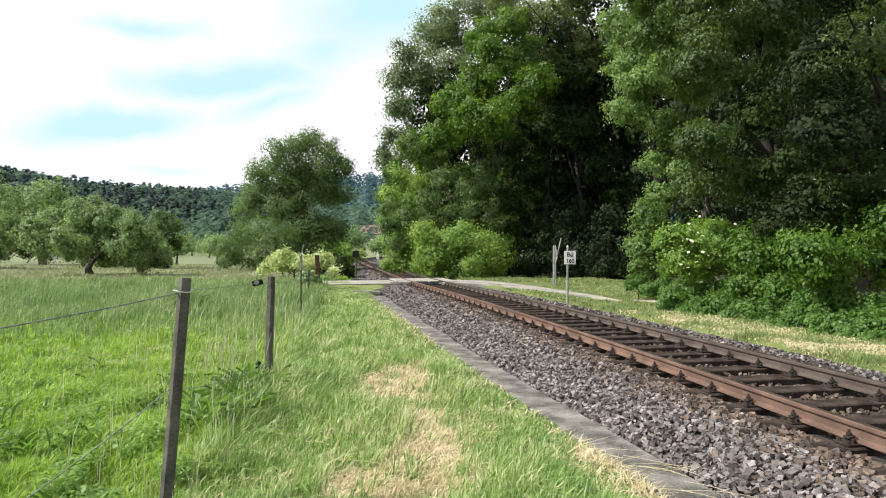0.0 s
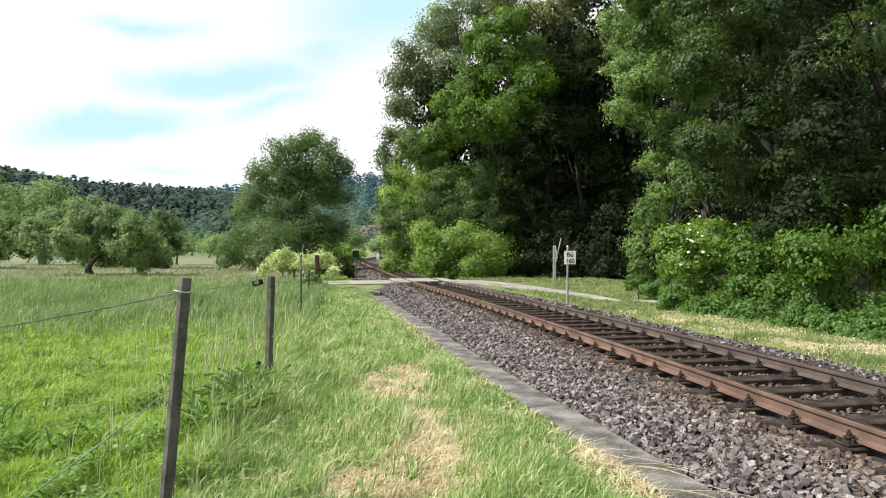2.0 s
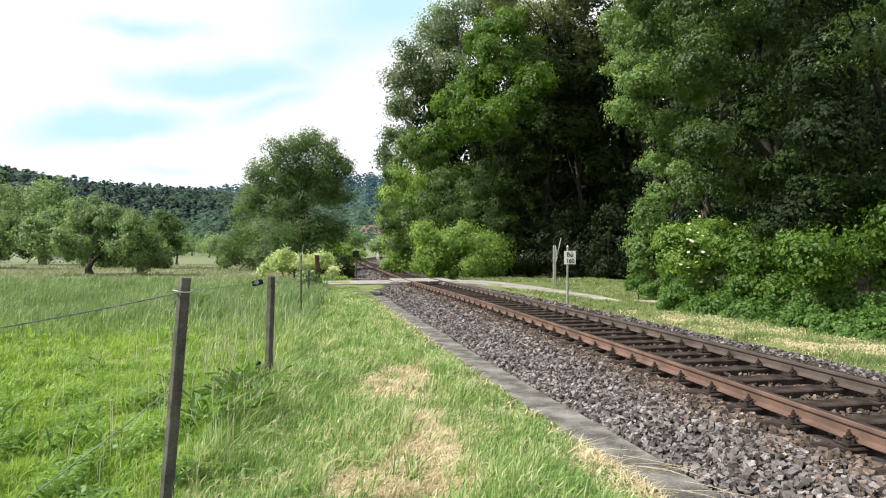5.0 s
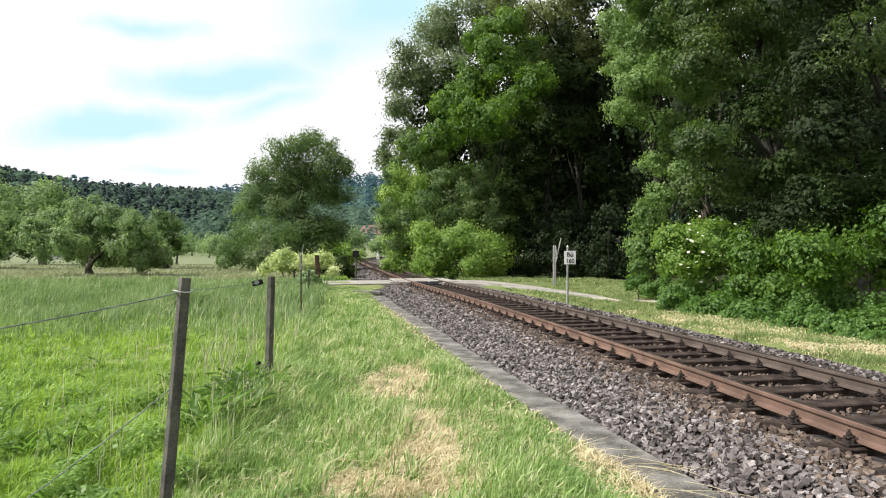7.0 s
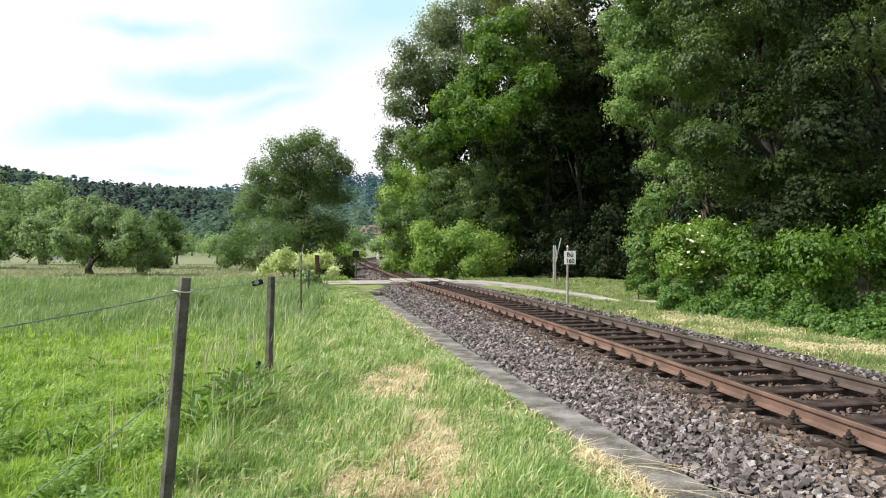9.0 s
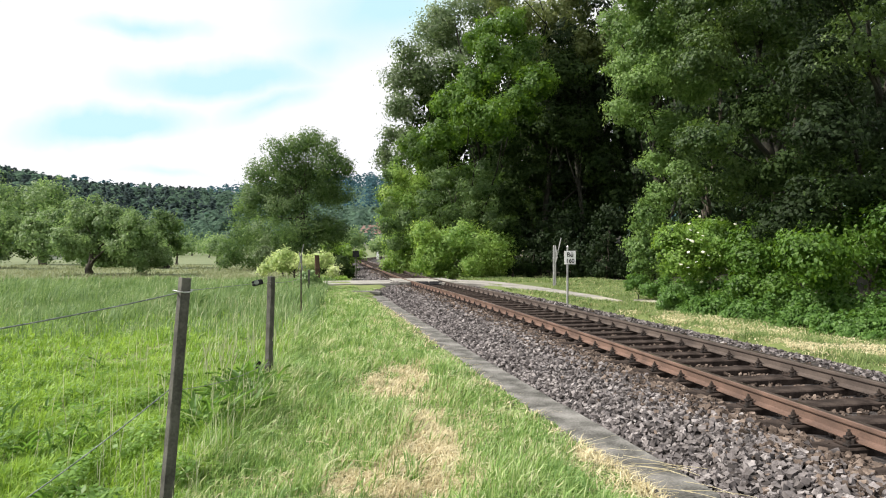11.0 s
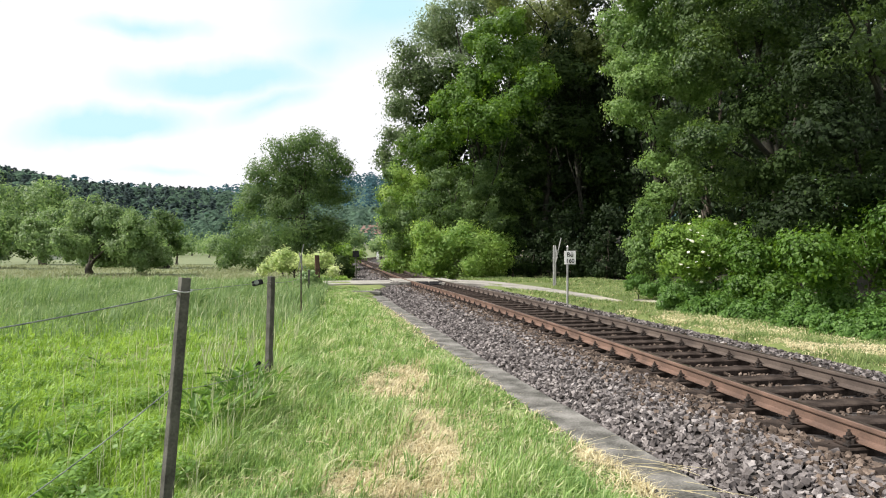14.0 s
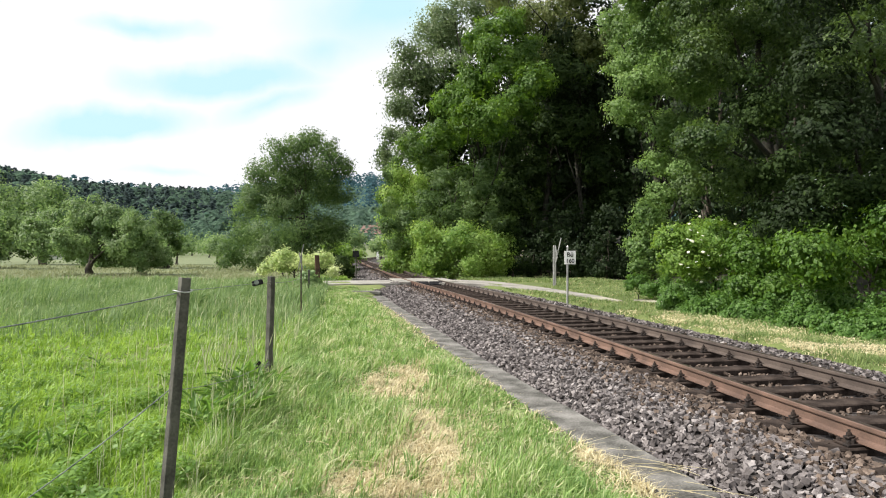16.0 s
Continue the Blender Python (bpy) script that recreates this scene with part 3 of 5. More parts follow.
def spread(rng, n, y0, y1, power=1.0):
    """Distances from y0 to y1, packed closer near the camera to suit its view."""
    u = rng.uniform(0, 1, n)
    e = 1 - 1.6 * power
    return (y0 ** e + u * (y1 ** e - y0 ** e)) ** (1 / e)


def blades(name, x, y, height, width, mat, label, rng, lean=0.35, category="grass", dz=0.0):
    n = len(x)
    z = ground_z(x, y) - 0.01 + dz
    a = rng.uniform(0, 2 * np.pi, n)
    b = rng.normal(0.5, 1.2, n)
    side = np.stack([np.cos(a), np.sin(a), np.zeros(n)], 1) * (width / 2)[:, None]
    bend = np.stack([np.cos(b), np.sin(b), np.zeros(n)], 1) * (height * np.abs(rng.normal(0, lean, n)))[:, None]
    up = np.stack([np.zeros(n), np.zeros(n), height], 1)
    root = np.stack([x, y, z], 1)
    mid = root + up * 0.6 + bend * 0.35
    tip = root + up * np.sqrt(np.clip(1 - 0.3 * (np.linalg.norm(bend, axis=1) / height) ** 2, 0.3, 1))[:, None] + bend
    V = np.stack([root - side, root + side, mid + side * 0.8, mid - side * 0.8, tip], 1).reshape(-1, 3)
    k = 5 * np.arange(n)[:, None, None]
    F = (np.array([[0, 1, 2], [0, 2, 3], [3, 2, 4]])[None] + k).reshape(-1, 3)
    return tagged(new(name, mesh_of(name, V, F, mat)), label, category, kind="stuff")


def tufted(x, y, rng, k, r):
    """Draws the blades together into tufts of k."""
    m = len(x) // k
    i = np.repeat(np.arange(m), k)
    spread_r = r * rng.uniform(0.5, 1.5, m)[i]
    return x[i] + rng.normal(0, 1, m * k) * spread_r, y[i] + rng.normal(0, 1, m * k) * spread_r, rng.uniform(0.55, 1.35, m)[i]


def patch(x, y, seed, scale):
    """A smooth random field of about 0 to 1."""
    r = np.random.default_rng(seed)
    v = np.zeros_like(x)
    for k in range(9):
        a, f, p = r.uniform(0, 2 * np.pi), r.uniform(0.6, 2.2) / scale, r.uniform(0, 6.28)
        v += np.sin((x * np.cos(a) + y * np.sin(a)) * f * 2 * np.pi + p)
    return 0.5 + v / 6


def build_grass():
    rng = np.random.default_rng(21)
    # mown verge between the fence and the kerb
    y = spread(rng, 98000, 2.6, 27.7)
    lo, hi = fence_x(y) - 0.1, np.where(y < 24, kerb_x(y) - 0.01, np.interp(y, (24, 25.3, 25.5, 28.6), (-3.72, -3.72, -3.0, -3.7)))
    x = lo + (hi - lo) * rng.uniform(0, 1, len(y))
    x, y, size = tufted(x, y, rng, 7, 0.05)
    hi = np.where(y < 24, kerb_x(y) + 0.02, np.interp(y, (24, 25.3, 25.5, 28.6), (-3.72, -3.72, -3.0, -3.7)))
    ok = x < hi
    x, y, hi, size = x[ok], y[ok], hi[ok], size[ok]
    hay = hay_field(x, y)
    edge = 1 - step(0.05, 0.8, hi - x)
    keep = rng.uniform(0, 1, len(x)) > 0.9 * hay + 0.25 * patch(x, y, 17, 0.7)
    h = (0.05 + 0.11 * rng.uniform(0.3, 1, len(x)) * (0.5 + patch(x, y, 3, 1.5)) ) * size * (1 - 0.62 * edge) * (1 - 0.7 * step(19, 24, y))
    h = h + 0.20 * (1 - step(0.0, 1.0, (x - fence_x(y)) / (0.6 - 0.4 * step(9, 14, y)))) * rng.uniform(0.2, 1, len(x)) * step(4.2, 5.5, y) * (1 - step(20, 23, y))
    w = (0.0050 + 0.0010 * y) * rng.uniform(0.6, 1.4, len(y))
    k = keep
    blades("verge_grass", x[k], y[k], h[k], w[k], M_VERGE, "short green verge grass along the track", rng, 0.9)
    # turf round the camera's stand
    y = rng.uniform(-6, 2.75, 26000)
    x = -6.0 + (kerb_x(y) + 6.0) * rng.uniform(0, 1, len(y))
    x, y, size = tufted(x, y, rng, 7, 0.06)
    k = x < kerb_x(y) - 0.02
    blades("verge_grass", x[k], y[k], 0.05 + 0.08 * rng.uniform(0.2, 1, k.sum()) * size[k], 0.009 * rng.uniform(0.6, 1.5, k.sum()), M_VERGE, "short green verge grass behind the fence line", rng, 0.9)
    # short turf between the verge and the lane
    y = rng.uniform(25.4, 27.7, 4200)
    x = -6.4 + (3.0 - 0.2 * (y - 25.4) + 0.2) * rng.uniform(0, 1, len(y))
    x = np.where(rng.uniform(0, 1, len(y)) < 0.3, rng.uniform(-3.6, -2.95, len(y)), x)
    blades("lane_edge_grass", x, y, 0.02 + 0.05 * rng.uniform(0.2, 1, len(x)), 0.02 * rng.uniform(0.6, 1.5, len(x)), M_VERGE, "short trodden grass between the verge and the lane", rng, 1.4)
    # hay and dead stalks lying on the verge
    y = spread(rng, 130000, 2.6, 22)
    hi = np.where(y < 24, kerb_x(y) + 0.3, -3.4)
    x = fence_x(y) + (hi - fence_x(y)) * rng.uniform(0, 1, len(y))
    k = rng.uniform(0, 1, len(x)) < hay_field(x, y) * 0.95 + 0.13 * np.clip(patch(x, y, 19, 0.8), 0, 1.2) * step(0.35, 0.9, x - fence_x(y)) * (x < hi - 0.15)
    blades("dry_hay", x[k], y[k], 0.03 + 0.08 * rng.uniform(0, 1, k.sum()) ** 2, 0.005 + 0.0011 * y[k], M_STRAW, "dry straw-coloured mown hay lying on the verge", rng, 2.2, "hay")
    # pasture left of the fence
    y = spread(rng, 86000, 2.4, 15, 0.9)
    x = fence_x(y) - (y * 0.62 + 0.4) * rng.uniform(0, 1, len(y))
    x, y, size = tufted(x, y, rng, 7, 0.06)
    h = size * (0.04 + 0.12 * rng.uniform(0.3, 1, len(x)) * (0.35 + patch(x, y, 5, 2.2))) + 0.18 * (1 - step(0, 0.8, fence_x(y) - x)) * rng.uniform(0, 1, len(x)) * step(4.2, 5.5, y)
    h = np.clip(h, 0.04, 0.6)
    blades("pasture_grass", x, y, h, (0.0062 + 0.0011 * y) * rng.uniform(0.6, 1.5, len(y)), M_GRASS, "fresh green pasture grass", rng, 1.0)
    # broad-leaved clover and dock in the pasture
    y = spread(rng, 60000, 2.6, 14, 0.9)
    x = fence_x(y) - (y * 0.62 + 0.4) * rng.uniform(0, 1, len(y))
    k = patch(x, y, 41, 1.1) > 0.76
    x, y = x[k], y[k]
    a = rng.uniform(0, 2 * np.pi, len(x))
    c = np.stack([x, y, ground_z(x, y) + rng.uniform(0.05, 0.2, len(x))], 1)
    u = np.stack([np.cos(a), np.sin(a), rng.normal(0, 0.35, len(x))], 1) * rng.uniform(0.012, 0.030, len(x))[:, None]
    v = np.stack([-np.sin(a), np.cos(a), rng.normal(0, 0.35, len(x))], 1) * rng.uniform(0.007, 0.017, len(x))[:, None]
    tagged(new("pasture_weeds", mesh_of("pasture_weeds", np.stack([c - u, c - v, c + u, c + v], 1).reshape(-1, 3), np.arange(4 * len(x)).reshape(-1, 4), M_CLOVER)), "broad-leaved clover and dock in the pasture", "weeds", kind="stuff")
    # pale seeding stalks
    y = spread(rng, 800, 3.4, 28, 0.5)
    x = np.minimum(fence_x(y) - np.abs(rng.normal(0, 0.22, len(y))) * y * 0.6 + 0.15, fence_x(y) + 0.2)
    blades("seed_stalks", x, y, rng.uniform(0.25, 0.62, len(y)) * step(2.0, 5.5, y), 0.0028 + 0.0007 * y, M_SEED, "thin pale seeding grass stalks", rng, 0.25)
    # taller meadow behind
    y = spread(rng, 52000, 11, 34, 0.7)
    x = fence_x(y) - (y * 0.68 + 1) * rng.uniform(-0.02, 1, len(y))
    x, y, size = tufted(x, y, rng, 7, 0.09)
    ok = (rng.uniform(0, 1, len(x)) < 0.15 + 0.85 * step(11, 19, y)) & (np.abs(y - 30.4) > 1.7)
    x, y, size = x[ok], y[ok], size[ok]
    h = size * 0.2 + 0.38 * rng.uniform(0.3, 1, len(x)) * (0.4 + patch(x, y, 8, 5)) * step(9, 18, y)
    h = np.clip(h, 0.1, 0.8) * (1 - 0.5 * step(27, 34, y))
    blades("meadow_grass", x, y, h, 0.006 + 0.0010 * y, M_GRASS_TALL, "tall pale seeding meadow grass", rng, 0.55)
    # short pale growth on the mown field
    y = spread(rng, 24000, 33, 75, 0.6)
    x = -7.0 - (y * 0.72 - 4) * rng.uniform(0, 1, len(y))
    blades("field_grass", x, y, rng.uniform(0.06, 0.24, len(y)) * (0.4 + patch(x, y, 61, 9)).clip(0.3, 1.4), 0.010 + 0.0006 * y, M_HAYFIELD, "short pale regrowth on the mown field", rng, 0.6)
    # right of the rails
    y = spread(rng, 56000, 6, 40, 0.8)
    s0 = on_track(y, 2.65)
    x = s0[:, 0] + (1.6 + 0.2 * y) * rng.uniform(0, 1, len(y)) ** 1.3
    k = ~lane_field(x, y)
    dry = (rng.uniform(0, 1, len(x)) < np.clip(patch(x, y, 12, 2.0) + 0.15, 0, 1)) & (y < 17) & (x - s0[:, 0] < 2.5)
    g = k & ~dry
    blades("trackside_grass", x[g], y[g], 0.04 + 0.08 * rng.uniform(0.2, 1, g.sum()), (0.0035 + 0.0007 * y[g]) * rng.uniform(0.6, 1.5, g.sum()), M_TRACK_GRASS, "green grass strip beyond the rails", rng, 1.2)
    g = k & dry
    blades("dry_trackside_grass", x[g], y[g], 0.02 + 0.035 * rng.uniform(0.2, 1, g.sum()), (0.005 + 0.0008 * y[g]) * rng.uniform(0.6, 1.5, g.sum()), M_STRAW, "dry yellow grass strip beyond the rails", rng, 2.6)
    # beyond the lane, at the foot of the wood
    y = rng.uniform(31.9, 37.0, 7000)
    x = on_track(y, 2.9)[:, 0] + 8.5 * rng.uniform(0, 1, len(y))
    blades("wood_edge_grass", x, y, 0.05 + 0.12 * rng.uniform(0.2, 1, len(x)), 0.028 * rng.uniform(0.6, 1.5, len(x)), M_TRACK_GRASS, "rough grass between the lane and the wood", rng, 0.7)
    # beyond the crossing, left of the rails
    y = rng.uniform(33, 60, 9000)
    s0 = on_track(y, -3.2)
    x = s0[:, 0] - 3.0 * rng.uniform(0, 1, len(y))
    blades("crossing_grass", x, y, 0.06 + 0.1 * rng.uniform(0.2, 1, len(x)), 0.03 + 0 * y, M_GRASS, "short grass beside the crossing", rng, 0.5)


def hay_field(x, y):
    """Where the mown hay lies: two trodden patches and a strip along the kerb."""
    a = 1.4 * np.exp(-(((x + 0.56) / 0.40) ** 2 + ((y - 7.6) / 0.9) ** 2))
    b = 1.4 * np.exp(-(((x + 0.20) / 0.36) ** 2 + ((y - 5.2) / 1.1) ** 2))
    b = b + 1.1 * np.exp(-(((x + 0.45) / 0.6) ** 2 + ((y - 4.2) / 0.35) ** 2))
    c = 1.6 * np.exp(-(((kerb_x(y) - x - 0.05) / 0.17) ** 2)) * np.exp(-(((y - 4.9) / 0.5) ** 2))
    d = 0.35 * np.exp(-(((x + 1.1) / 0.6) ** 2)) * step(8, 11, y)
    return np.clip((1.2 * a + 1.2 * b + c + d) * (0.35 + 1.0 * patch(x, y, 31, 0.6)), 0, 1)


def lane_field(x, y):
    cx = np.interp(y, [19.0, 21.6, 23.6, 26.6, 29.2], [6.1, 5.4, 4.9, 3.9, 2.4])
    wd = np.interp(y, [19.0, 21.6, 23.6, 26.6, 29.2, 32], [0.1, 0.3, 0.5, 0.8, 2.2, 4.0])
    return (np.abs(x - cx) < wd) & (y > 19)


build_grass()


# ---- trees and shrubs ----
SWAY = []        # parts that the wind moves: object, degrees, pace, phase


def leaf_cloud(rng, lobes, base, n, leaf, per=18, flat=0.75, loose=0.5, hollow=0.45, layer=0.9):
    """Leaves in tufts over rounded masses; positions are taken from base."""
    lo = np.array(lobes)
    share = lo[:, 3] ** 2 / (lo[:, 3] ** 2).sum()
    V = []
    for (x, y, z, r), s in zip(lo, share):
        k = 11 if r > 0.5 else 5
        g = rng.normal(0, 1, (k, 3)); g /= np.linalg.norm(g, axis=1)[:, None]
        sub = np.c_[g * (r * rng.uniform(0.42, 0.82, (k, 1))) * (1, 1, 0.9) + (x, y, z), r * rng.uniform(0.26, 0.46, k)]
        sub = np.r_[sub, [[x, y, z, r * 0.6]]]
        part_of = sub[:, 3] ** 2 / (sub[:, 3] ** 2).sum()
        for (cx, cy, cz, cr), f in zip(sub, part_of):
            m = max(2, int(n * s * f / per))
            d = rng.normal(0, 1, (m, 3)); d /= np.linalg.norm(d, axis=1)[:, None]
            rad = cr * (hollow + (1.05 - hollow) * rng.uniform(0, 1, m) ** 0.5)
            c = d * rad[:, None] * np.array([1, 1, 0.95 * layer]) + (cx, cy, cz)
            tuft = (0.12 * cr + 1.8 * leaf) * rng.uniform(0.5, 1.3, m)
            p = np.repeat(c, per, axis=0) + rng.normal(0, loose, (m * per, 3)) * np.repeat(tuft, per)[:, None] * np.array([1, 1, flat])
            out = np.repeat(d, per, axis=0)
            q = len(p)
            body = p - np.array((x, y, z)); body /= np.linalg.norm(body, axis=1)[:, None] + 1e-6
            nrm = out * 0.8 + body * 0.7 + np.array([0, 0, 0.35]) + rng.normal(0, 0.36, (q, 3))
            nrm /= np.linalg.norm(nrm, axis=1)[:, None]
            ax = np.cross(nrm, rng.normal(0, 1, (q, 3))); ax[:, 2] -= 0.25
            ax /= np.linalg.norm(ax, axis=1)[:, None]
            sd = np.cross(nrm, ax)
            ln = leaf * rng.uniform(0.6, 1.35, q)[:, None]
            V.append(np.stack([p - ax * ln * 0.5, p + sd * ln * 0.36 - nrm * ln * 0.08, p + ax * ln * 0.55, p - sd * ln * 0.36 - nrm * ln * 0.08], 1))
    V = np.concatenate(V).reshape(-1, 3) - np.array(base)
    F = np.arange(len(V)).reshape(-1, 4)
    return V, F


def in_depth(lobes, seed, deep=1.0):
    """Gives a crown its depth: its masses stand before and behind one another along the line of sight."""
    lo = np.array(lobes, float)
    if np.ptp(lo[:, 1]) > 0.3 or len(lo) < 3:
        return lo
    r = np.random.default_rng(900 + seed)
    wide = (lo[:, 0] + lo[:, 3]).max() - (lo[:, 0] - lo[:, 3]).min()
    d = deep * min(2.6, 0.26 * wide)
    f = 1 + d * r.permutation(np.linspace(-1, 1, len(lo))) / lo[:, 1]
    return np.stack([lo[:, 0] * f, lo[:, 1] * f, 1.6 + (lo[:, 2] - 1.6) * f, lo[:, 3] * f * 1.1], 1)


def tree(name, at, label, category, lobes, mat, leaf, n, trunk=0.2, seed=1, parts=3, sway=0.5, group="", hollow=0.45, stems=1, loose=0.5, limb_mat=None, layer=0.9, deep=1.0):
    rng = np.random.default_rng(seed)
    x, y = at
    base = (x, y, float(ground_z(x, y)[0]) - 0.03)
    t = thing(name, base, label, category, group)
    lo = in_depth(lobes, seed, deep)
    top = lo[np.argmax(lo[:, 2])]
    mid = lo[:, :3].mean(axis=0)
    h = max(0.5, top[2] - base[2])
    low = lo[:, 2].min() - base[2]
    if trunk:
        for k in range(stems):
            g = np.linspace(0, 1, 9)
            end = np.array([mid[0] + (top[0] - mid[0]) * 0.5, mid[1], base[2] + h * 0.9]) - base + rng.normal(0, 0.05 * h, 3) * (1, 1, 0.3)
            pts = end[None] * np.stack([g ** 1.5, g ** 1.5, g], 1) + np.cumsum(rng.normal(0, 0.012 * h, (9, 3)) * (1, 1, 0), axis=0) * (g[:, None] > 0)
            if k:
                pts[:, :2] += rng.normal(0, 1.2, 2)
            rad = trunk * (1 - 0.85 * g) * (1 + 0.5 * np.exp(-g * 18))
            v, q = sweep(pts, rad, 9)
            part("trunk", mesh_of("trunk", v, q, limb_mat or M_BARK, smooth=True), None, t, "rough brown trunk")
            for i in np.argsort(-lo[:, 3])[k::max(1, stems)][:9]:
                goal = lo[i, :3] - base
                f = np.clip(goal[2] / h * rng.uniform(0.35, 0.75), 0.15, 0.85)
                a = np.array([np.interp(f, g, pts[:, c]) for c in range(3)])
                u = np.linspace(0, 1, 6)[:, None]
                line = a + (goal - a) * u + np.array([0, 0, 1]) * (0.12 * np.linalg.norm(goal - a)) * np.sin(u * np.pi) + rng.normal(0, 0.03 * h, (6, 3)) * np.sin(u * np.pi)
                v, q = sweep(line, np.interp(u[:, 0], [0, 1], [trunk * 0.42 * (1 - 0.6 * f), trunk * 0.06]), 6)
                part("limb", mesh_of("limb", v, q, limb_mat or M_BARK, smooth=True), None, t)
    parts = min(parts, len(lobes))
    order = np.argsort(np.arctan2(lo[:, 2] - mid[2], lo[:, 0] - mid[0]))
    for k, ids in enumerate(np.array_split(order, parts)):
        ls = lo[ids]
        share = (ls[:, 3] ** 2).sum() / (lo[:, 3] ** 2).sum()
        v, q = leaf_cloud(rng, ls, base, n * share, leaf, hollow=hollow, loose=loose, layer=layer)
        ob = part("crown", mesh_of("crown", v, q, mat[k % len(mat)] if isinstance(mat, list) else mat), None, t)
        if sway:
            SWAY.append((ob, sway * rng.uniform(0.6, 1.2), rng.uniform(0.9, 1.5), rng.uniform(0, 6.28)))
    return t


def blossom(at_thing, lobes, n, size, seed):
    """Flat heads of small cream flowers on the outside of a shrub."""
    rng = np.random.default_rng(seed)
    base = np.array(at_thing.location)
    for i in range(n):
        x, y, z, r = lobes[rng.integers(len(lobes))]
        d = rng.normal(0, 1, 3) + np.array([0, -1.2, 0.2]); d /= np.linalg.norm(d)
        c = np.array((x, y, z)) + d * r * rng.uniform(0.82, 0.98) - base
        k = 12
        a = np.linspace(0, 2 * np.pi, k, endpoint=False)
        ring = [np.stack([np.cos(a) * size * f, np.sin(a) * size * f, np.full(k, zz * size)], 1) * rng.uniform(0.85, 1.15, (k, 1)) for f, zz in ((0.55, -0.05), (0.35, 0.06))]
        V = np.concatenate([*ring, [[0, 0, 0.08 * size]]]) @ np.array(Euler((rng.normal(0.5, 0.3), rng.normal(0, 0.3), 0)).to_matrix()).T + c
        F = [(i, (i + 1) % k, k + (i + 1) % k) for i in range(k)] + [(i, k + (i + 1) % k, k + i) for i in range(k)] + [(k + i, k + (i + 1) % k, 2 * k) for i in range(k)]
        part("flower_head", mesh_of("flower_head", V, np.array(F), M_FLOWER), None, at_thing, "flat cream flower head")


# the tree beside the crossing
tree("broadleaf_tree", (-11.6, 54), "dense mid-green broadleaf tree with an uneven rounded crown", "tree",
     [(-11.76, 54.00, 10.37, 2.07), (-13.73, 54.00, 9.29, 2.26), (-9.65, 54.00, 8.90, 1.67), (-15.70, 54.00, 8.55, 1.67), 
    (-8.57, 54.00, 9.29, 0.79), (-16.54, 54.00, 5.60, 2.17), (-12.01, 54.00, 6.83, 3.05), (-9.45, 54.00, 6.34, 1.77), 
    (-17.33, 54.00, 2.89, 1.87), (-14.72, 54.00, 3.14, 2.56), (-11.62, 54.00, 3.38, 2.46), (-9.80, 54.00, 3.87, 1.48), 
    (-18.31, 54.00, 1.17, 1.38), (-16.20, 54.00, 0.92, 1.77), (-13.73, 54.00, 1.41, 1.87), (-11.52, 54.00, 1.66, 1.58), 
    (-14.72, 54.00, 6.58, 2.17), (-10.53, 54.00, 7.32, 1.97), (-13.00, 54.00, 8.30, 2.17), (-13.00, 54.00, 4.86, 2.46), 
    (-16.44, 54.00, 7.32, 1.48), (-9.55, 54.00, 2.89, 1.38), (-11.76, 54.00, 11.45, 1.28), (-13.09, 54.00, 10.96, 1.18), 
    (-10.04, 54.00, 10.18, 1.28), (-8.47, 54.00, 8.80, 0.89), (-14.37, 54.00, 10.18, 1.18), (-18.51, 54.00, 1.91, 1.08), 
    (-18.90, 54.00, 0.67, 0.79)],
     M_LEAF_LIME, 0.16, 78000, 0.32, 2, 4, 0.35, loose=0.75)
# orchard on the left
tree("apple_tree", (-23.9, 42), "wide old apple tree with a low spreading grey-green crown", "tree",
     [(-24.20, 42.00, 4.21, 1.30), (-26.19, 42.00, 3.45, 1.38), (-27.41, 42.00, 2.79, 1.15), (-22.67, 42.00, 3.83, 1.45), 
    (-20.98, 42.00, 3.06, 1.45), (-19.99, 42.00, 1.99, 1.07), (-23.89, 42.00, 2.79, 1.76), (-21.90, 42.00, 1.84, 1.23), 
    (-25.50, 42.00, 2.30, 1.07), (-19.10, 42.00, 1.45, 0.84), (-21.02, 42.00, 1.84, 1.30), (-22.93, 42.00, 2.41, 1.38),
    (-25.6, 42.00, 1.5, 0.8), (-22.2, 42.00, 1.35, 0.75), (-24.7, 42.00, 1.75, 0.85), (-20.6, 42.00, 1.1, 0.8), (-26.9, 42.00, 1.75, 0.8)],
     M_LEAF_APPLE, 0.15, 56000, 0.22, 3, 3, 0.35, "orchard trees")
tree("apple_tree", (-41.8, 58), "apple tree with drooping leafy crown at the orchard edge", "tree",
     [(-41.03, 58.00, 3.94, 1.80), (-43.30, 58.00, 4.31, 2.54), (-39.76, 58.00, 2.72, 1.27), (-41.98, 58.00, 1.93, 1.48), 
    (-44.62, 58.00, 2.46, 2.38)], M_LEAF_APPLE, 0.24, 13000, 0.28, 4, 2, 0.3, "orchard trees")
tree("walnut_tree", (-49, 76), "large rounded bright green orchard tree", "tree",
     [(-51.54, 76.00, 7.92, 3.05), (-47.94, 76.00, 8.40, 2.77), (-45.45, 76.00, 7.43, 1.94), (-54.32, 76.00, 8.26, 2.91), 
    (-49.47, 76.00, 5.15, 2.77), (-46.00, 76.00, 4.80, 2.42), (-52.93, 76.00, 4.80, 2.77), (-57.78, 76.00, 8.96, 4.16)], M_LEAF_APPLE, 0.3, 18000, 0.35, 5, 2, 0.3, "orchard trees")
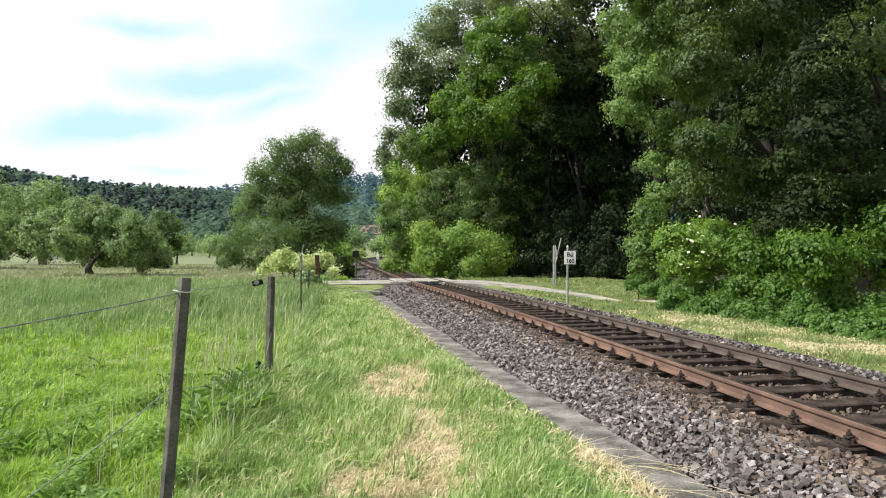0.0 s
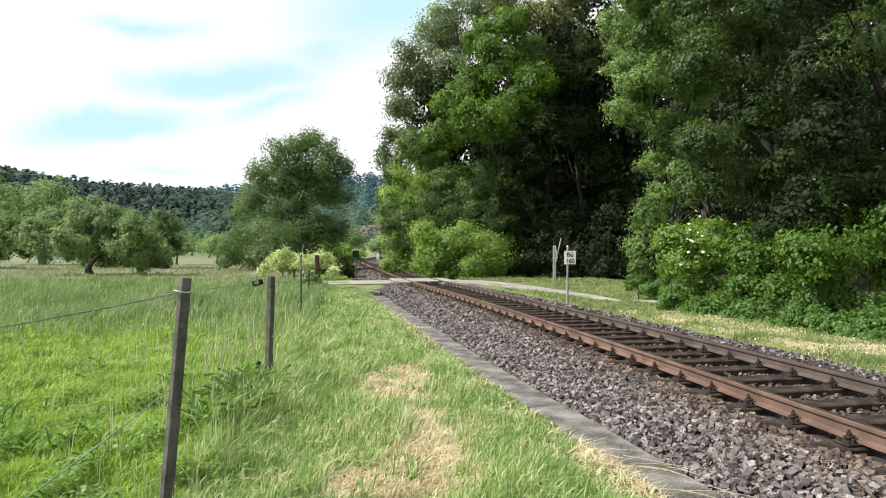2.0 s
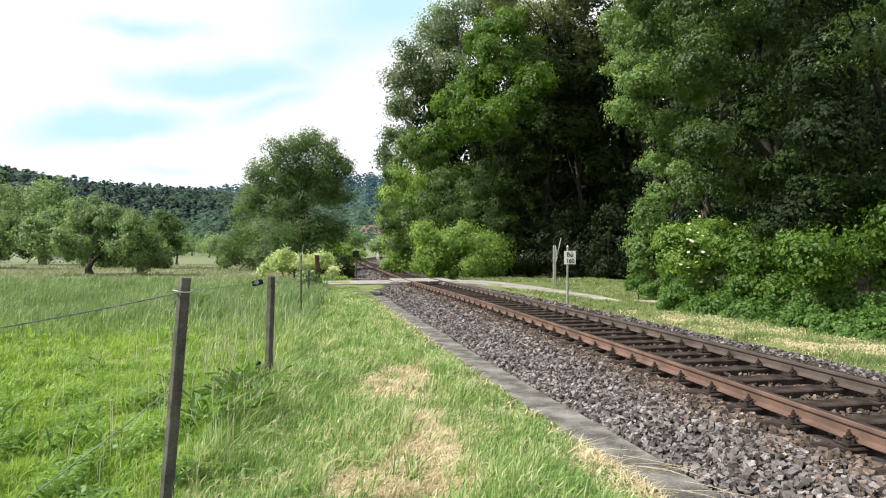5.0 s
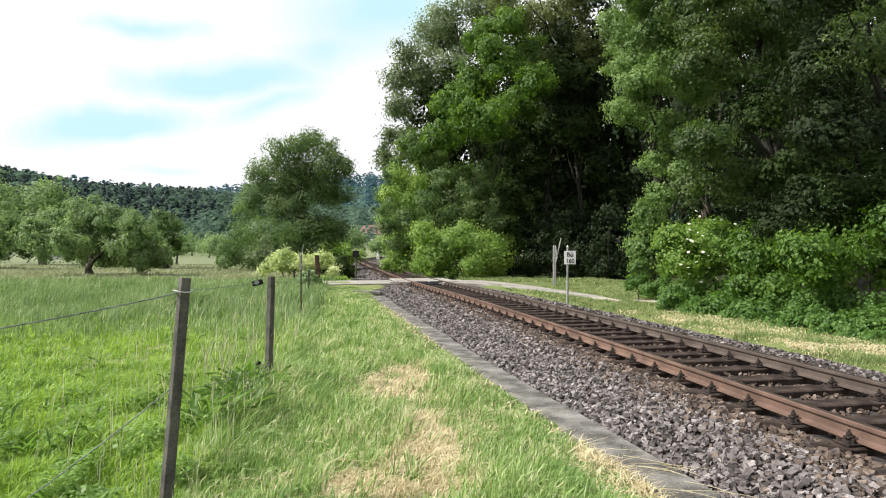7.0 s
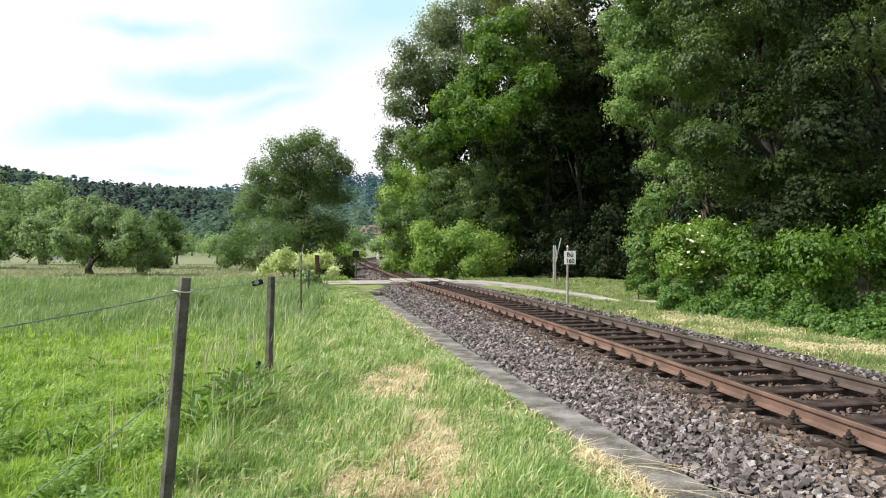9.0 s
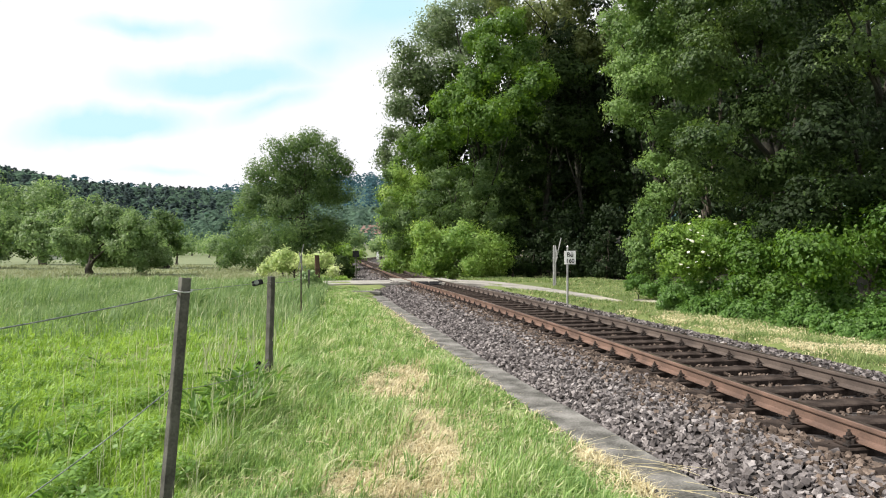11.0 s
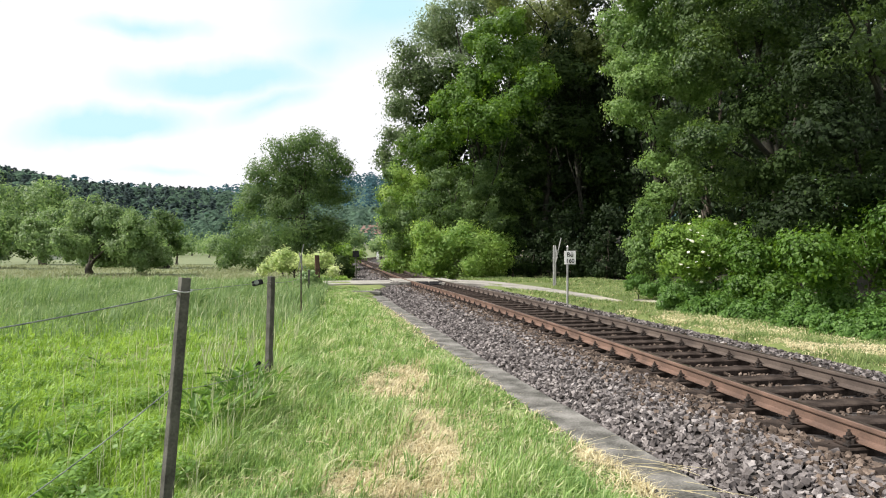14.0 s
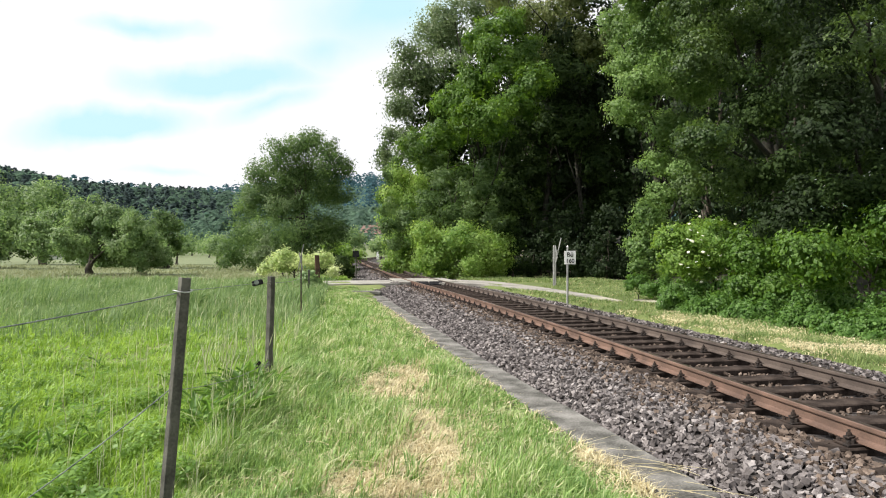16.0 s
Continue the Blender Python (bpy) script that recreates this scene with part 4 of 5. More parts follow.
tree("plum_tree", (-27.2, 61), "dense dark green orchard tree with foliage to the ground", "tree",
     [(-27.14, 61.00, 4.06, 1.67), (-26.25, 61.00, 2.78, 1.11), (-28.58, 61.00, 2.50, 1.78), (-29.80, 61.00, 1.11, 1.45), 
    (-32.20, 61.00, 0.72, 1.22), (-27.47, 61.00, 0.94, 1.00), (-30.81, 61.00, 4.17, 1.89), (-33.03, 61.00, 0.39, 0.95), 
    (-30.92, 61.00, 0.28, 1.06), (-28.69, 61.00, 0.39, 0.95), (-34.70, 61.00, 1.11, 1.11)], M_LEAF_LIME, 0.22, 22000, 0.24, 6, 2, 0.3, "orchard trees")
tree("plum_tree", (-33.5, 78), "young orchard tree with a slim trunk", "tree", [(-33.21, 78.00, 2.61, 1.42), (-33.85, 78.00, 1.90, 0.92), (-32.42, 78.00, 2.04, 0.85)], M_LEAF_APPLE, 0.26, 3200, 0.16, 7, 1, 0.3, "orchard trees")
tree("plum_tree", (-29.8, 82), "young orchard tree with a slim trunk", "tree", [(-29.75, 82.00, 2.66, 1.27), (-29.00, 82.00, 1.91, 0.90), (-30.35, 82.00, 2.06, 0.82)], M_LEAF_APPLE, 0.27, 2800, 0.16, 8, 1, 0.3, "orchard trees")
# row added to fill the dark band below the orchard crowns
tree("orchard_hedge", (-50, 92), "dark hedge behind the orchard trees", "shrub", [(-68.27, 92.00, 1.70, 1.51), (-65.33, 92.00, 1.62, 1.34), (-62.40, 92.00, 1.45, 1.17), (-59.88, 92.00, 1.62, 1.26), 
    (-54.85, 92.00, 1.28, 1.09), (-53.17, 92.00, 0.86, 1.01), (-51.07, 92.00, 1.11, 1.17)], M_LEAF_DARK_AND_SHADE, 0.3, 5000, 0.08, 27, 1, 0)
for i, (px, zz, r, yy) in enumerate(((-66, 3.2, 3.4, 175), (-72, 4.6, 4.0, 200), (-60, 3.4, 2.8, 165), (-78, 3.6, 3.6, 182), (-54, 4.0, 3.2, 185), (-85, 5.0, 4.5, 210), (-98, 5.0, 4.5, 215), (-48, 4.2, 3.4, 190), (-62, 5.6, 4.2, 225))):
    tree("orchard_tree", (px, yy), "distant rounded orchard tree on the mown field", "tree",
         [(px, yy, zz, r), (px + r * 0.7, yy, zz - 0.6, r * 0.7), (px - r * 0.7, yy, zz - 0.3, r * 0.75)], M_LEAF_APPLE, 0.5, 1500, 0.2, 30 + i, 1, 0, "far orchard trees")
# bushes at the crossing
cream = [(-9.44, 35.00, 1.03, 0.70), (-8.68, 35.00, 1.22, 0.61), (-7.94, 35.00, 1.06, 0.57), (-6.76, 35.00, 1.10, 0.64), 
    (-6.13, 35.00, 0.52, 0.41), (-9.95, 35.00, 0.65, 0.51), (-7.53, 35.00, 0.71, 0.57), (-8.90, 35.00, 0.71, 0.57)]
tree("flowering_shrub", (-8.4, 35), "rounded shrub covered in pale yellow-green leaves and blossom", "shrub", cream, M_LEAF_CREAM, 0.13, 9000, 0.06, 9, 2, 0.4)
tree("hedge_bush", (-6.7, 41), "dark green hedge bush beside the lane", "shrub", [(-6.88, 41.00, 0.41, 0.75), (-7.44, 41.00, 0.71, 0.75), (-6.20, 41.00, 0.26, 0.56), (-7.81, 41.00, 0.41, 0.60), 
    (-6.69, 41.00, 1.01, 0.45)], M_LEAF_DARK_AND_SHADE, 0.15, 7000, 0.07, 10, 1, 0.3)
tree("grey_willow", (-10.3, 40), "silvery young willow bush", "shrub", [(-11.45, 40.00, 1.83, 0.44), (-11.74, 40.00, 1.39, 0.47), (-11.16, 40.00, 1.28, 0.51), (-11.52, 40.00, 2.37, 0.29)], M_LEAF_PALE, 0.13, 2600, 0.05, 11, 1, 0.5)
tree("hedge_bush", (-10.5, 72), "bright green hedge bush along the railway", "shrub", [(-12.73, 72.00, 2.01, 1.31), (-11.09, 72.00, 1.35, 1.05), (-13.39, 72.00, 1.02, 1.05), (-9.78, 72.00, 1.22, 0.66), 
    (-11.75, 72.00, 2.01, 1.05)], M_LEAF_BUSH, 0.25, 5000, 0.08, 12, 1, 0.3)
for i, (tx, ty, zz, r) in enumerate(((-18, 100, 4.6, 2.4), (-15.4, 105, 4.4, 2.3), (-12.5, 125, 3.5, 2.0), (-10.3, 120, 4.2, 2.1), (-20.5, 118, 5.2, 2.5), (-9.2, 132, 4.6, 2.2), (-14.0, 140, 3.4, 1.9))):
    tree("orchard_tree", (tx, ty), "small leafy orchard tree near the farmhouse", "tree",
         [(tx, ty, zz - 0.3, r), (tx + r * 0.6, ty, zz - 1.2, r * 0.7), (tx - r * 0.6, ty, zz - 1.0, r * 0.75)], M_LEAF_APPLE, 0.36, 1900, 0.17, 50 + i, 1, 0, "farm orchard trees")

# the wood beyond the crossing
tree("poplar", (1.2, 56), "tall silvery-leaved poplar with an open airy crown", "tree",
     [(-0.61, 56.00, 21.42, 2.35), (-2.65, 56.00, 19.38, 1.84), (-3.98, 56.00, 16.72, 1.63), (-3.16, 56.00, 14.17, 1.74), 
    (0.56, 56.00, 22.95, 1.94), (3.11, 56.00, 23.61, 1.94), (-4.19, 56.00, 14.58, 1.02), (-5.00, 56.00, 9.83, 1.12), 
    (-5.51, 56.00, 10.70, 0.71), (-3.16, 56.00, 11.00, 2.14), (-0.97, 56.00, 16.72, 2.14), (1.84, 56.00, 20.80, 2.04), 
    (-2.25, 56.00, 17.74, 1.74), (0.82, 56.00, 18.25, 1.84), (-4.80, 56.00, 12.13, 0.92), (4.90, 56.00, 25.40, 2.55)],
     M_LEAF_PALE, 0.22, 36000, 0.34, 13, 5, 0.7, "trees of the wood", loose=0.75)
tree("maple", (3.4, 45.6), "bright green maple catching the sun at the wood's edge", "tree",
     [(0.52, 41.00, 11.25, 1.49), (2.17, 41.00, 12.75, 1.49), (3.66, 41.00, 14.35, 1.72), (2.92, 41.00, 10.43, 1.87), 
    (5.27, 41.00, 14.73, 1.57), (2.17, 41.00, 15.59, 1.12), (4.52, 41.00, 11.36, 1.57), (0.04, 41.00, 9.31, 1.35), 
    (4.52, 41.00, 16.78, 1.2), (1.35, 41.00, 9.68, 1.12), (6.3, 41.00, 13.0, 1.45), (3.1, 41.00, 16.3, 1.1)],
     M_LEAF_MAPLE, 0.17, 46000, 0.2, 14, 5, 0.55, "trees of the wood", limb_mat=M_BARK_SHADE)
# lower ash crown: shade painted in through its dark leaf colour
tree("ash_tree", (7.6, 46), "tall ash at the wood's edge, leaves coloured dark for shade", "tree",
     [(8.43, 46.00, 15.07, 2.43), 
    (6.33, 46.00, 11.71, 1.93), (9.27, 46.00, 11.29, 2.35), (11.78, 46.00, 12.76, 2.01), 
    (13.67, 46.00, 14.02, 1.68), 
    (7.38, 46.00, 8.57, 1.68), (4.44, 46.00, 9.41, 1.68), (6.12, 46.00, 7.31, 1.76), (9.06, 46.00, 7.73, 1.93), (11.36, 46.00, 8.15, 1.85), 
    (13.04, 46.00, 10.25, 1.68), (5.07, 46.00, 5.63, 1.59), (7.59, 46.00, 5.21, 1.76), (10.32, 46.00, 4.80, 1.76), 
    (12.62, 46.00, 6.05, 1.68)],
     M_LEAF_DARK_AND_SHADE, 0.23, 42000, 0.3, 15, 4, 0.45, "trees of the wood", limb_mat=M_BARK_SHADE)
tree("ash_tree", (9.4, 48), "tall olive-green ash rising over the wood's edge", "tree",
     [(7.17, 46.00, 18.63, 2.43), (9.69, 46.00, 19.47, 2.43), (11.36, 46.00, 16.75, 2.01), (5.07, 46.00, 21.99, 2.52), (9.06, 46.00, 22.83, 2.94),
    (12.83, 46.00, 22.41, 2.52), (13.46, 46.00, 17.79, 2.01), (7.0, 46.00, 15.6, 1.7), (10.2, 46.00, 16.4, 1.9)],
     M_LEAF_OLIVE, 0.21, 34000, 0.3, 31, 4, 0.45, "trees of the wood", limb_mat=M_BARK_SHADE)
tree("maple", (0.4, 50), "leafy green tree leaning over the railway", "tree",
     [(-4.38, 50.00, 6.21, 1.09), (-2.92, 50.00, 6.90, 1.64), (-3.74, 50.00, 4.25, 1.37), (-1.91, 50.00, 4.25, 1.64), 
    (0.27, 50.00, 5.62, 2.10), (2.64, 50.00, 5.53, 1.91), (4.56, 50.00, 6.90, 1.73), (-1.00, 50.00, 2.79, 1.46), (-3.83, 50.00, 2.79, 1.19), 
    (2.10, 50.00, 3.25, 1.82), (4.38, 50.00, 4.16, 1.73), (-2.23, 50.00, 10.31, 1.55), (-3.83, 50.00, 8.26, 1.00), 
    (-0.73, 50.00, 8.26, 1.82), (1.64, 50.00, 7.12, 2.05)],
     M_LEAF_ASH, 0.17, 56000, 0.26, 16, 4, 0.45, "trees of the wood", deep=0.4)
tree("bank_bush", (-2.6, 46), "sunlit bright green bush on the railway bank", "shrub", [(-2.26, 46.00, 2.07, 1.26), (-3.44, 46.00, 1.36, 0.92), (-1.43, 46.00, 1.44, 1.17), (-2.77, 46.00, 0.81, 0.75), 
    (-0.80, 46.00, 1.11, 0.92), (-3.52, 46.00, 2.49, 0.84), (-1.64, 46.00, 2.91, 1.09), (-3.94, 46.00, 0.60, 0.50), 
    (-2.05, 46.00, 0.60, 0.67), (-3.31, 46.00, 0.43, 0.50), (-1.22, 46.00, 0.43, 0.59), (-2.68, 46.00, 3.54, 0.84), 
    (-0.59, 46.00, 2.28, 1.01),
    (-3.0, 46.00, 4.2, 1.0), (-2.3, 46.00, 5.2, 1.1), (-3.7, 46.00, 5.8, 0.9), (-3.9, 46.00, 3.9, 0.8), (-2.0, 46.00, 6.6, 1.0), (-3.2, 46.00, 7.4, 0.9)], M_LEAF_HOP, 0.15, 30000, 0.06, 17, 2, 0.4, "bushes at the wood's edge", loose=0.8, hollow=0.6, deep=0.6)
tree("bank_bush", (1.2, 38), "sunlit yellow-green bush on the railway bank", "shrub", [(0.55, 38.00, 1.81, 1.32), (2.22, 38.00, 2.09, 1.52), (3.33, 38.00, 1.54, 0.97), (0.14, 38.00, 0.78, 0.69), (1.87, 38.00, 0.71, 0.83), 
    (3.15, 38.00, 0.95, 0.97), (3.50, 38.00, 2.33, 0.97), (-0.66, 38.00, 0.50, 0.55), (1.25, 38.00, 2.51, 1.11), (-0.31, 38.00, 1.30, 0.83), 
    (0.55, 38.00, 0.29, 0.48), (2.46, 38.00, 0.22, 0.48), (-0.31, 38.00, 0.22, 0.35), (1.42, 38.00, 0.15, 0.42), 
    (3.33, 38.00, 0.22, 0.42), (-0.14, 38.00, 2.16, 0.83), (-1.35, 38.00, 0.78, 0.55), (-0.90, 38.00, 1.64, 0.83), 
    (-1.11, 38.00, 2.68, 0.83)], M_LEAF_HOP, 0.135, 38000, 0.06, 18, 3, 0.4, "bushes at the wood's edge", loose=0.8, hollow=0.6, deep=0.6)
tree("bank_bush", (0.6, 44), "mid-green climbing shrubs below the tall trees", "shrub", [(-3.77, 44.00, 3.37, 0.88), (-2.49, 44.00, 3.93, 1.12), (-0.96, 44.00, 3.53, 1.12), (0.64, 44.00, 4.05, 1.20), 
    (2.17, 44.00, 4.46, 1.28), (3.69, 44.00, 4.05, 1.04), (-3.93, 44.00, 4.58, 0.80), (-4.09, 44.00, 5.86, 0.64), (-1.36, 44.00, 5.06, 1.04), 
    (-3.37, 44.00, 2.25, 0.72), (-3.77, 44.00, 7.06, 0.64),
    (1.0, 44.00, 5.6, 1.2), (2.6, 44.00, 6.2, 1.3), (4.0, 44.00, 5.4, 1.1), (0.0, 44.00, 6.8, 1.1), (3.2, 44.00, 7.6, 1.1), (4.6, 44.00, 3.2, 0.9)], M_LEAF_LIME, 0.15, 30000, 0.06, 28, 2, 0.4, "bushes at the wood's edge", hollow=0.55)
tree("bank_bush", (4.4, 39), "shaded bush under the trees", "shrub", [(4.30, 39.00, 1.82, 0.92), (4.12, 39.00, 0.75, 0.85), (5.19, 39.00, 0.58, 0.64), (3.95, 39.00, 3.24, 0.92)], M_LEAF_DARK_AND_SHADE, 0.15, 6000, 0.06, 19, 1, 0.3, "bushes at the wood's edge")
# inner wood, its shade put into leaf and bark colours: tall trunks, undergrowth and a closed canopy behind
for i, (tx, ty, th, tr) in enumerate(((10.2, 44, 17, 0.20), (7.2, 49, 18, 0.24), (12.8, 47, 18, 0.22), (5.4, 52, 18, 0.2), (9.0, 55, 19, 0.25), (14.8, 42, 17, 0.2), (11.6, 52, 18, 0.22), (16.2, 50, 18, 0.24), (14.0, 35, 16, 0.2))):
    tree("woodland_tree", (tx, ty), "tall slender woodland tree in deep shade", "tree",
         [(tx, ty, th, 3.4), (tx + 1.8, ty + 0.5, th - 3, 3.0), (tx - 1.8, ty + 1, th - 4, 2.8), (tx + 0.4, ty + 2.5, th - 7, 2.7), (tx - 0.8, ty + 2.8, th - 10, 2.4)], M_LEAF_SHADE, 0.29, 4000, tr, 70 + i, 1, 0.3, "trees of the wood", hollow=0.2, limb_mat=M_BARK_SHADE)
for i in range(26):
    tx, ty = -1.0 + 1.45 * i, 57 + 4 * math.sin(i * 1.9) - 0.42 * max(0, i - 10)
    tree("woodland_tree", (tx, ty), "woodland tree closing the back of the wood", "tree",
         [(tx, ty, 3.0 + 2.2 * k + 0.25 * max(0, tx - 8), 2.5 + 0.25 * math.sin(i + k)) for k in range(7)], M_LEAF_DARK_AND_SHADE, 0.47, 1450, 0.2, 100 + i, 1, 0, "trees of the wood", hollow=0.1, limb_mat=M_BARK_SHADE)
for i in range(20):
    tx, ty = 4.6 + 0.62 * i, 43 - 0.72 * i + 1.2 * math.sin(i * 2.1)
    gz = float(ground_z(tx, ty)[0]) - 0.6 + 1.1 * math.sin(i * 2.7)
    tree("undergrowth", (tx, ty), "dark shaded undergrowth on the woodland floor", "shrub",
         [(tx, ty, gz + 0.8, 1.3), (tx + 0.9, ty, gz + 0.6, 1.0), (tx - 0.8, ty + 0.6, gz + 2.0, 1.3), (tx + 0.3, ty + 1.2, gz + 3.4, 1.5)], M_LEAF_SHADE, 0.19, 2300, 0.04, 140 + i, 1, 0, "undergrowth of the wood")

# near trees on the right
tree("lime_tree", (8.4, 23.5), "leafy green tree with hanging boughs beside the lane", "tree",
     [(6.28, 21.00, 8.99, 0.96), (6.85, 21.00, 7.27, 1.00), (6.09, 21.00, 6.41, 0.57), (7.58, 21.00, 8.99, 1.23), (7.62, 21.00, 5.83, 1.00), 
    (6.43, 21.00, 10.14, 1.05), (7.77, 21.00, 10.91, 1.34), (7.01, 21.00, 8.23, 0.96), (8.44, 21.00, 7.27, 1.05), (8.15, 21.00, 4.40, 0.77), 
    (5.86, 21.00, 7.84, 0.42), (7.29, 21.00, 4.59, 0.57)],
     M_LEAF_SAGE, 0.09, 66000, 0.22, 20, 5, 0.5, "near trees", limb_mat=M_BARK_SHADE)
# one sector of this crown gets the darker leaves as painted shade
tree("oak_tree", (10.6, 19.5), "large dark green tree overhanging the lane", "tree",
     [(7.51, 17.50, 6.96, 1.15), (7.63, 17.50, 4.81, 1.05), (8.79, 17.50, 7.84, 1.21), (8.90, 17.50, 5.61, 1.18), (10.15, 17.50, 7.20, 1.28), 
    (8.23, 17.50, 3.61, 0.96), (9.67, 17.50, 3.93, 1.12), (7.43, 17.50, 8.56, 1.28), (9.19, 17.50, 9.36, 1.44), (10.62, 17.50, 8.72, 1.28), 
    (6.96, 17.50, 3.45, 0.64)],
     [M_LEAF_OAK, M_LEAF_DARK_AND_SHADE, M_LEAF_OAK, M_LEAF_OAK, M_LEAF_OAK], 0.095, 50000, 0.3, 21, 5, 0.5, "near trees", limb_mat=M_BARK_SHADE, layer=0.5)
# leaf colours per sector imitate shaded foliage with a few lit boughs
tree("oak_tree", (11.6, 15.0), "broad tree with heavy leafy boughs, shade-dark leaves beside lighter ones", "tree",
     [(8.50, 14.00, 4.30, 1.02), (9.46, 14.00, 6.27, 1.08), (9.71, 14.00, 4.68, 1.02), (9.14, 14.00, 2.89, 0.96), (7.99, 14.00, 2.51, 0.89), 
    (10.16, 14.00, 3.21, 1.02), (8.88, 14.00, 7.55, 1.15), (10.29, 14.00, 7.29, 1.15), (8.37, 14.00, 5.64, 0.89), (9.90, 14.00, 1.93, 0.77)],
     [M_LEAF_SHADE, M_LEAF_DARK_AND_SHADE, M_LEAF_SHADE, M_LEAF_OAK, M_LEAF_SHADE], 0.10, 27000, 0.24, 22, 5, 0.5, "near trees", limb_mat=M_BARK_SHADE, layer=0.4, hollow=0.65)
# backing trees, also in the leaves coloured for shade
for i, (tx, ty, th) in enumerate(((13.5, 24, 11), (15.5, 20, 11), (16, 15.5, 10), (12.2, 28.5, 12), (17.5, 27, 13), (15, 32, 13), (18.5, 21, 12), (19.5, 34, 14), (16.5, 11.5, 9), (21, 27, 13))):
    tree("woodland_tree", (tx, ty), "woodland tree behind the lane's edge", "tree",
         [(tx, ty, th, 3.0), (tx + 1.2, ty - 0.6, th - 3, 2.7), (tx - 1.4, ty + 0.4, th - 4.5, 2.5), (tx + 0.3, ty, th - 6.5, 2.4), (tx, ty, th - 8.5, 2.0)], M_LEAF_SHADE, 0.27, 3800, 0.24, 180 + i, 1, 0.2, "near trees", hollow=0.1)
# shrubs and nettles along the right edge
elder = [(6.72, 17.50, 1.46, 0.83), (7.63, 17.50, 1.30, 0.86), (7.19, 17.50, 2.18, 0.72), (8.23, 17.50, 1.86, 0.88)]
e = tree("elder_shrub", (7.9, 17.8), "elder shrub with flat cream flower heads", "shrub", elder, M_LEAF_BUSH, 0.08, 22000, 0.06, 23, 2, 0.6, "shrubs along the wood")
blossom(e, in_depth(elder, 23).tolist(), 46, 0.08, 5)
tree("hazel_shrub", (7.2, 21.5), "light green hazel shrub at the wood's edge", "shrub", [(7.01, 21.00, 1.91, 0.69), (7.20, 21.00, 1.14, 0.65), (6.62, 21.00, 1.14, 0.34), (7.01, 21.00, 2.87, 0.61), (7.39, 21.00, 3.54, 0.57)], M_LEAF_SAGE, 0.09, 14000, 0.06, 24, 2, 0.6, "shrubs along the wood")
tree("hazel_shrub", (8.4, 15.6), "green hazel shrub with drooping leaves", "shrub", [(7.93, 15.50, 1.55, 0.88), (8.70, 15.50, 1.97, 0.85), (8.28, 15.50, 0.84, 0.57), (7.57, 15.50, 0.84, 0.48)], M_LEAF_MAPLE, 0.09, 16000, 0.07, 25, 2, 0.6, "shrubs along the wood")
tree("hazel_shrub", (9.2, 13.4), "sunlit bright green hornbeam shrub", "shrub", [(8.01, 13.40, 1.61, 0.76), (8.87, 13.40, 1.86, 0.88), (9.48, 13.40, 1.49, 0.73), (8.50, 13.40, 1.06, 0.49), (9.85, 13.40, 2.16, 0.73)], M_LEAF_MAPLE, 0.09, 20000, 0.07, 26, 2, 0.6, "shrubs along the wood")
for i, (px, py, r, d) in enumerate(((6.44, 17.20, 0.29, 0.41), (6.58, 16.00, 0.16, 0.35), (6.98, 15.60, 0.27, 0.46), (7.13, 14.60, 0.15, 0.40), (7.39, 14.20, 0.26, 0.49), (7.53, 13.30, 0.16, 0.41), (7.77, 13.00, 0.25, 0.47), (7.85, 12.20, 0.13, 0.40), (8.09, 11.90, 0.20, 0.48), (8.22, 11.40, 0.11, 0.46), (6.51, 18.50, 0.61, 0.37), (6.47, 20.50, 0.63, 0.34), (6.91, 17.60, 0.58, 0.55), (7.20, 16.60, 0.56, 0.54), (7.53, 16.00, 0.52, 0.55), (7.77, 15.20, 0.58, 0.58), (7.96, 14.30, 0.51, 0.57), (8.38, 13.80, 0.55, 0.58), (8.55, 13.10, 0.48, 0.60), (8.79, 12.50, 0.42, 0.62), (9.07, 12.20, 0.33, 0.62))):
    x, y, z, r = px, py, r, d
    tree("nettle_clump", (x, y), "clump of nettles and brambles at the wood's edge", "weeds",
         [(x, y, z, r), (x + r * 0.8, y + 0.2, z - r * 0.35, r * 0.7), (x - r * 0.8, y, z - r * 0.4, r * 0.7), (x + 0.1, y - 0.25, z - r * 0.7, r * 0.7)], M_LEAF_NETTLE, 0.075, 3300, 0.02, 220 + i, 1, 0.9, "nettles along the wood", hollow=0.2)


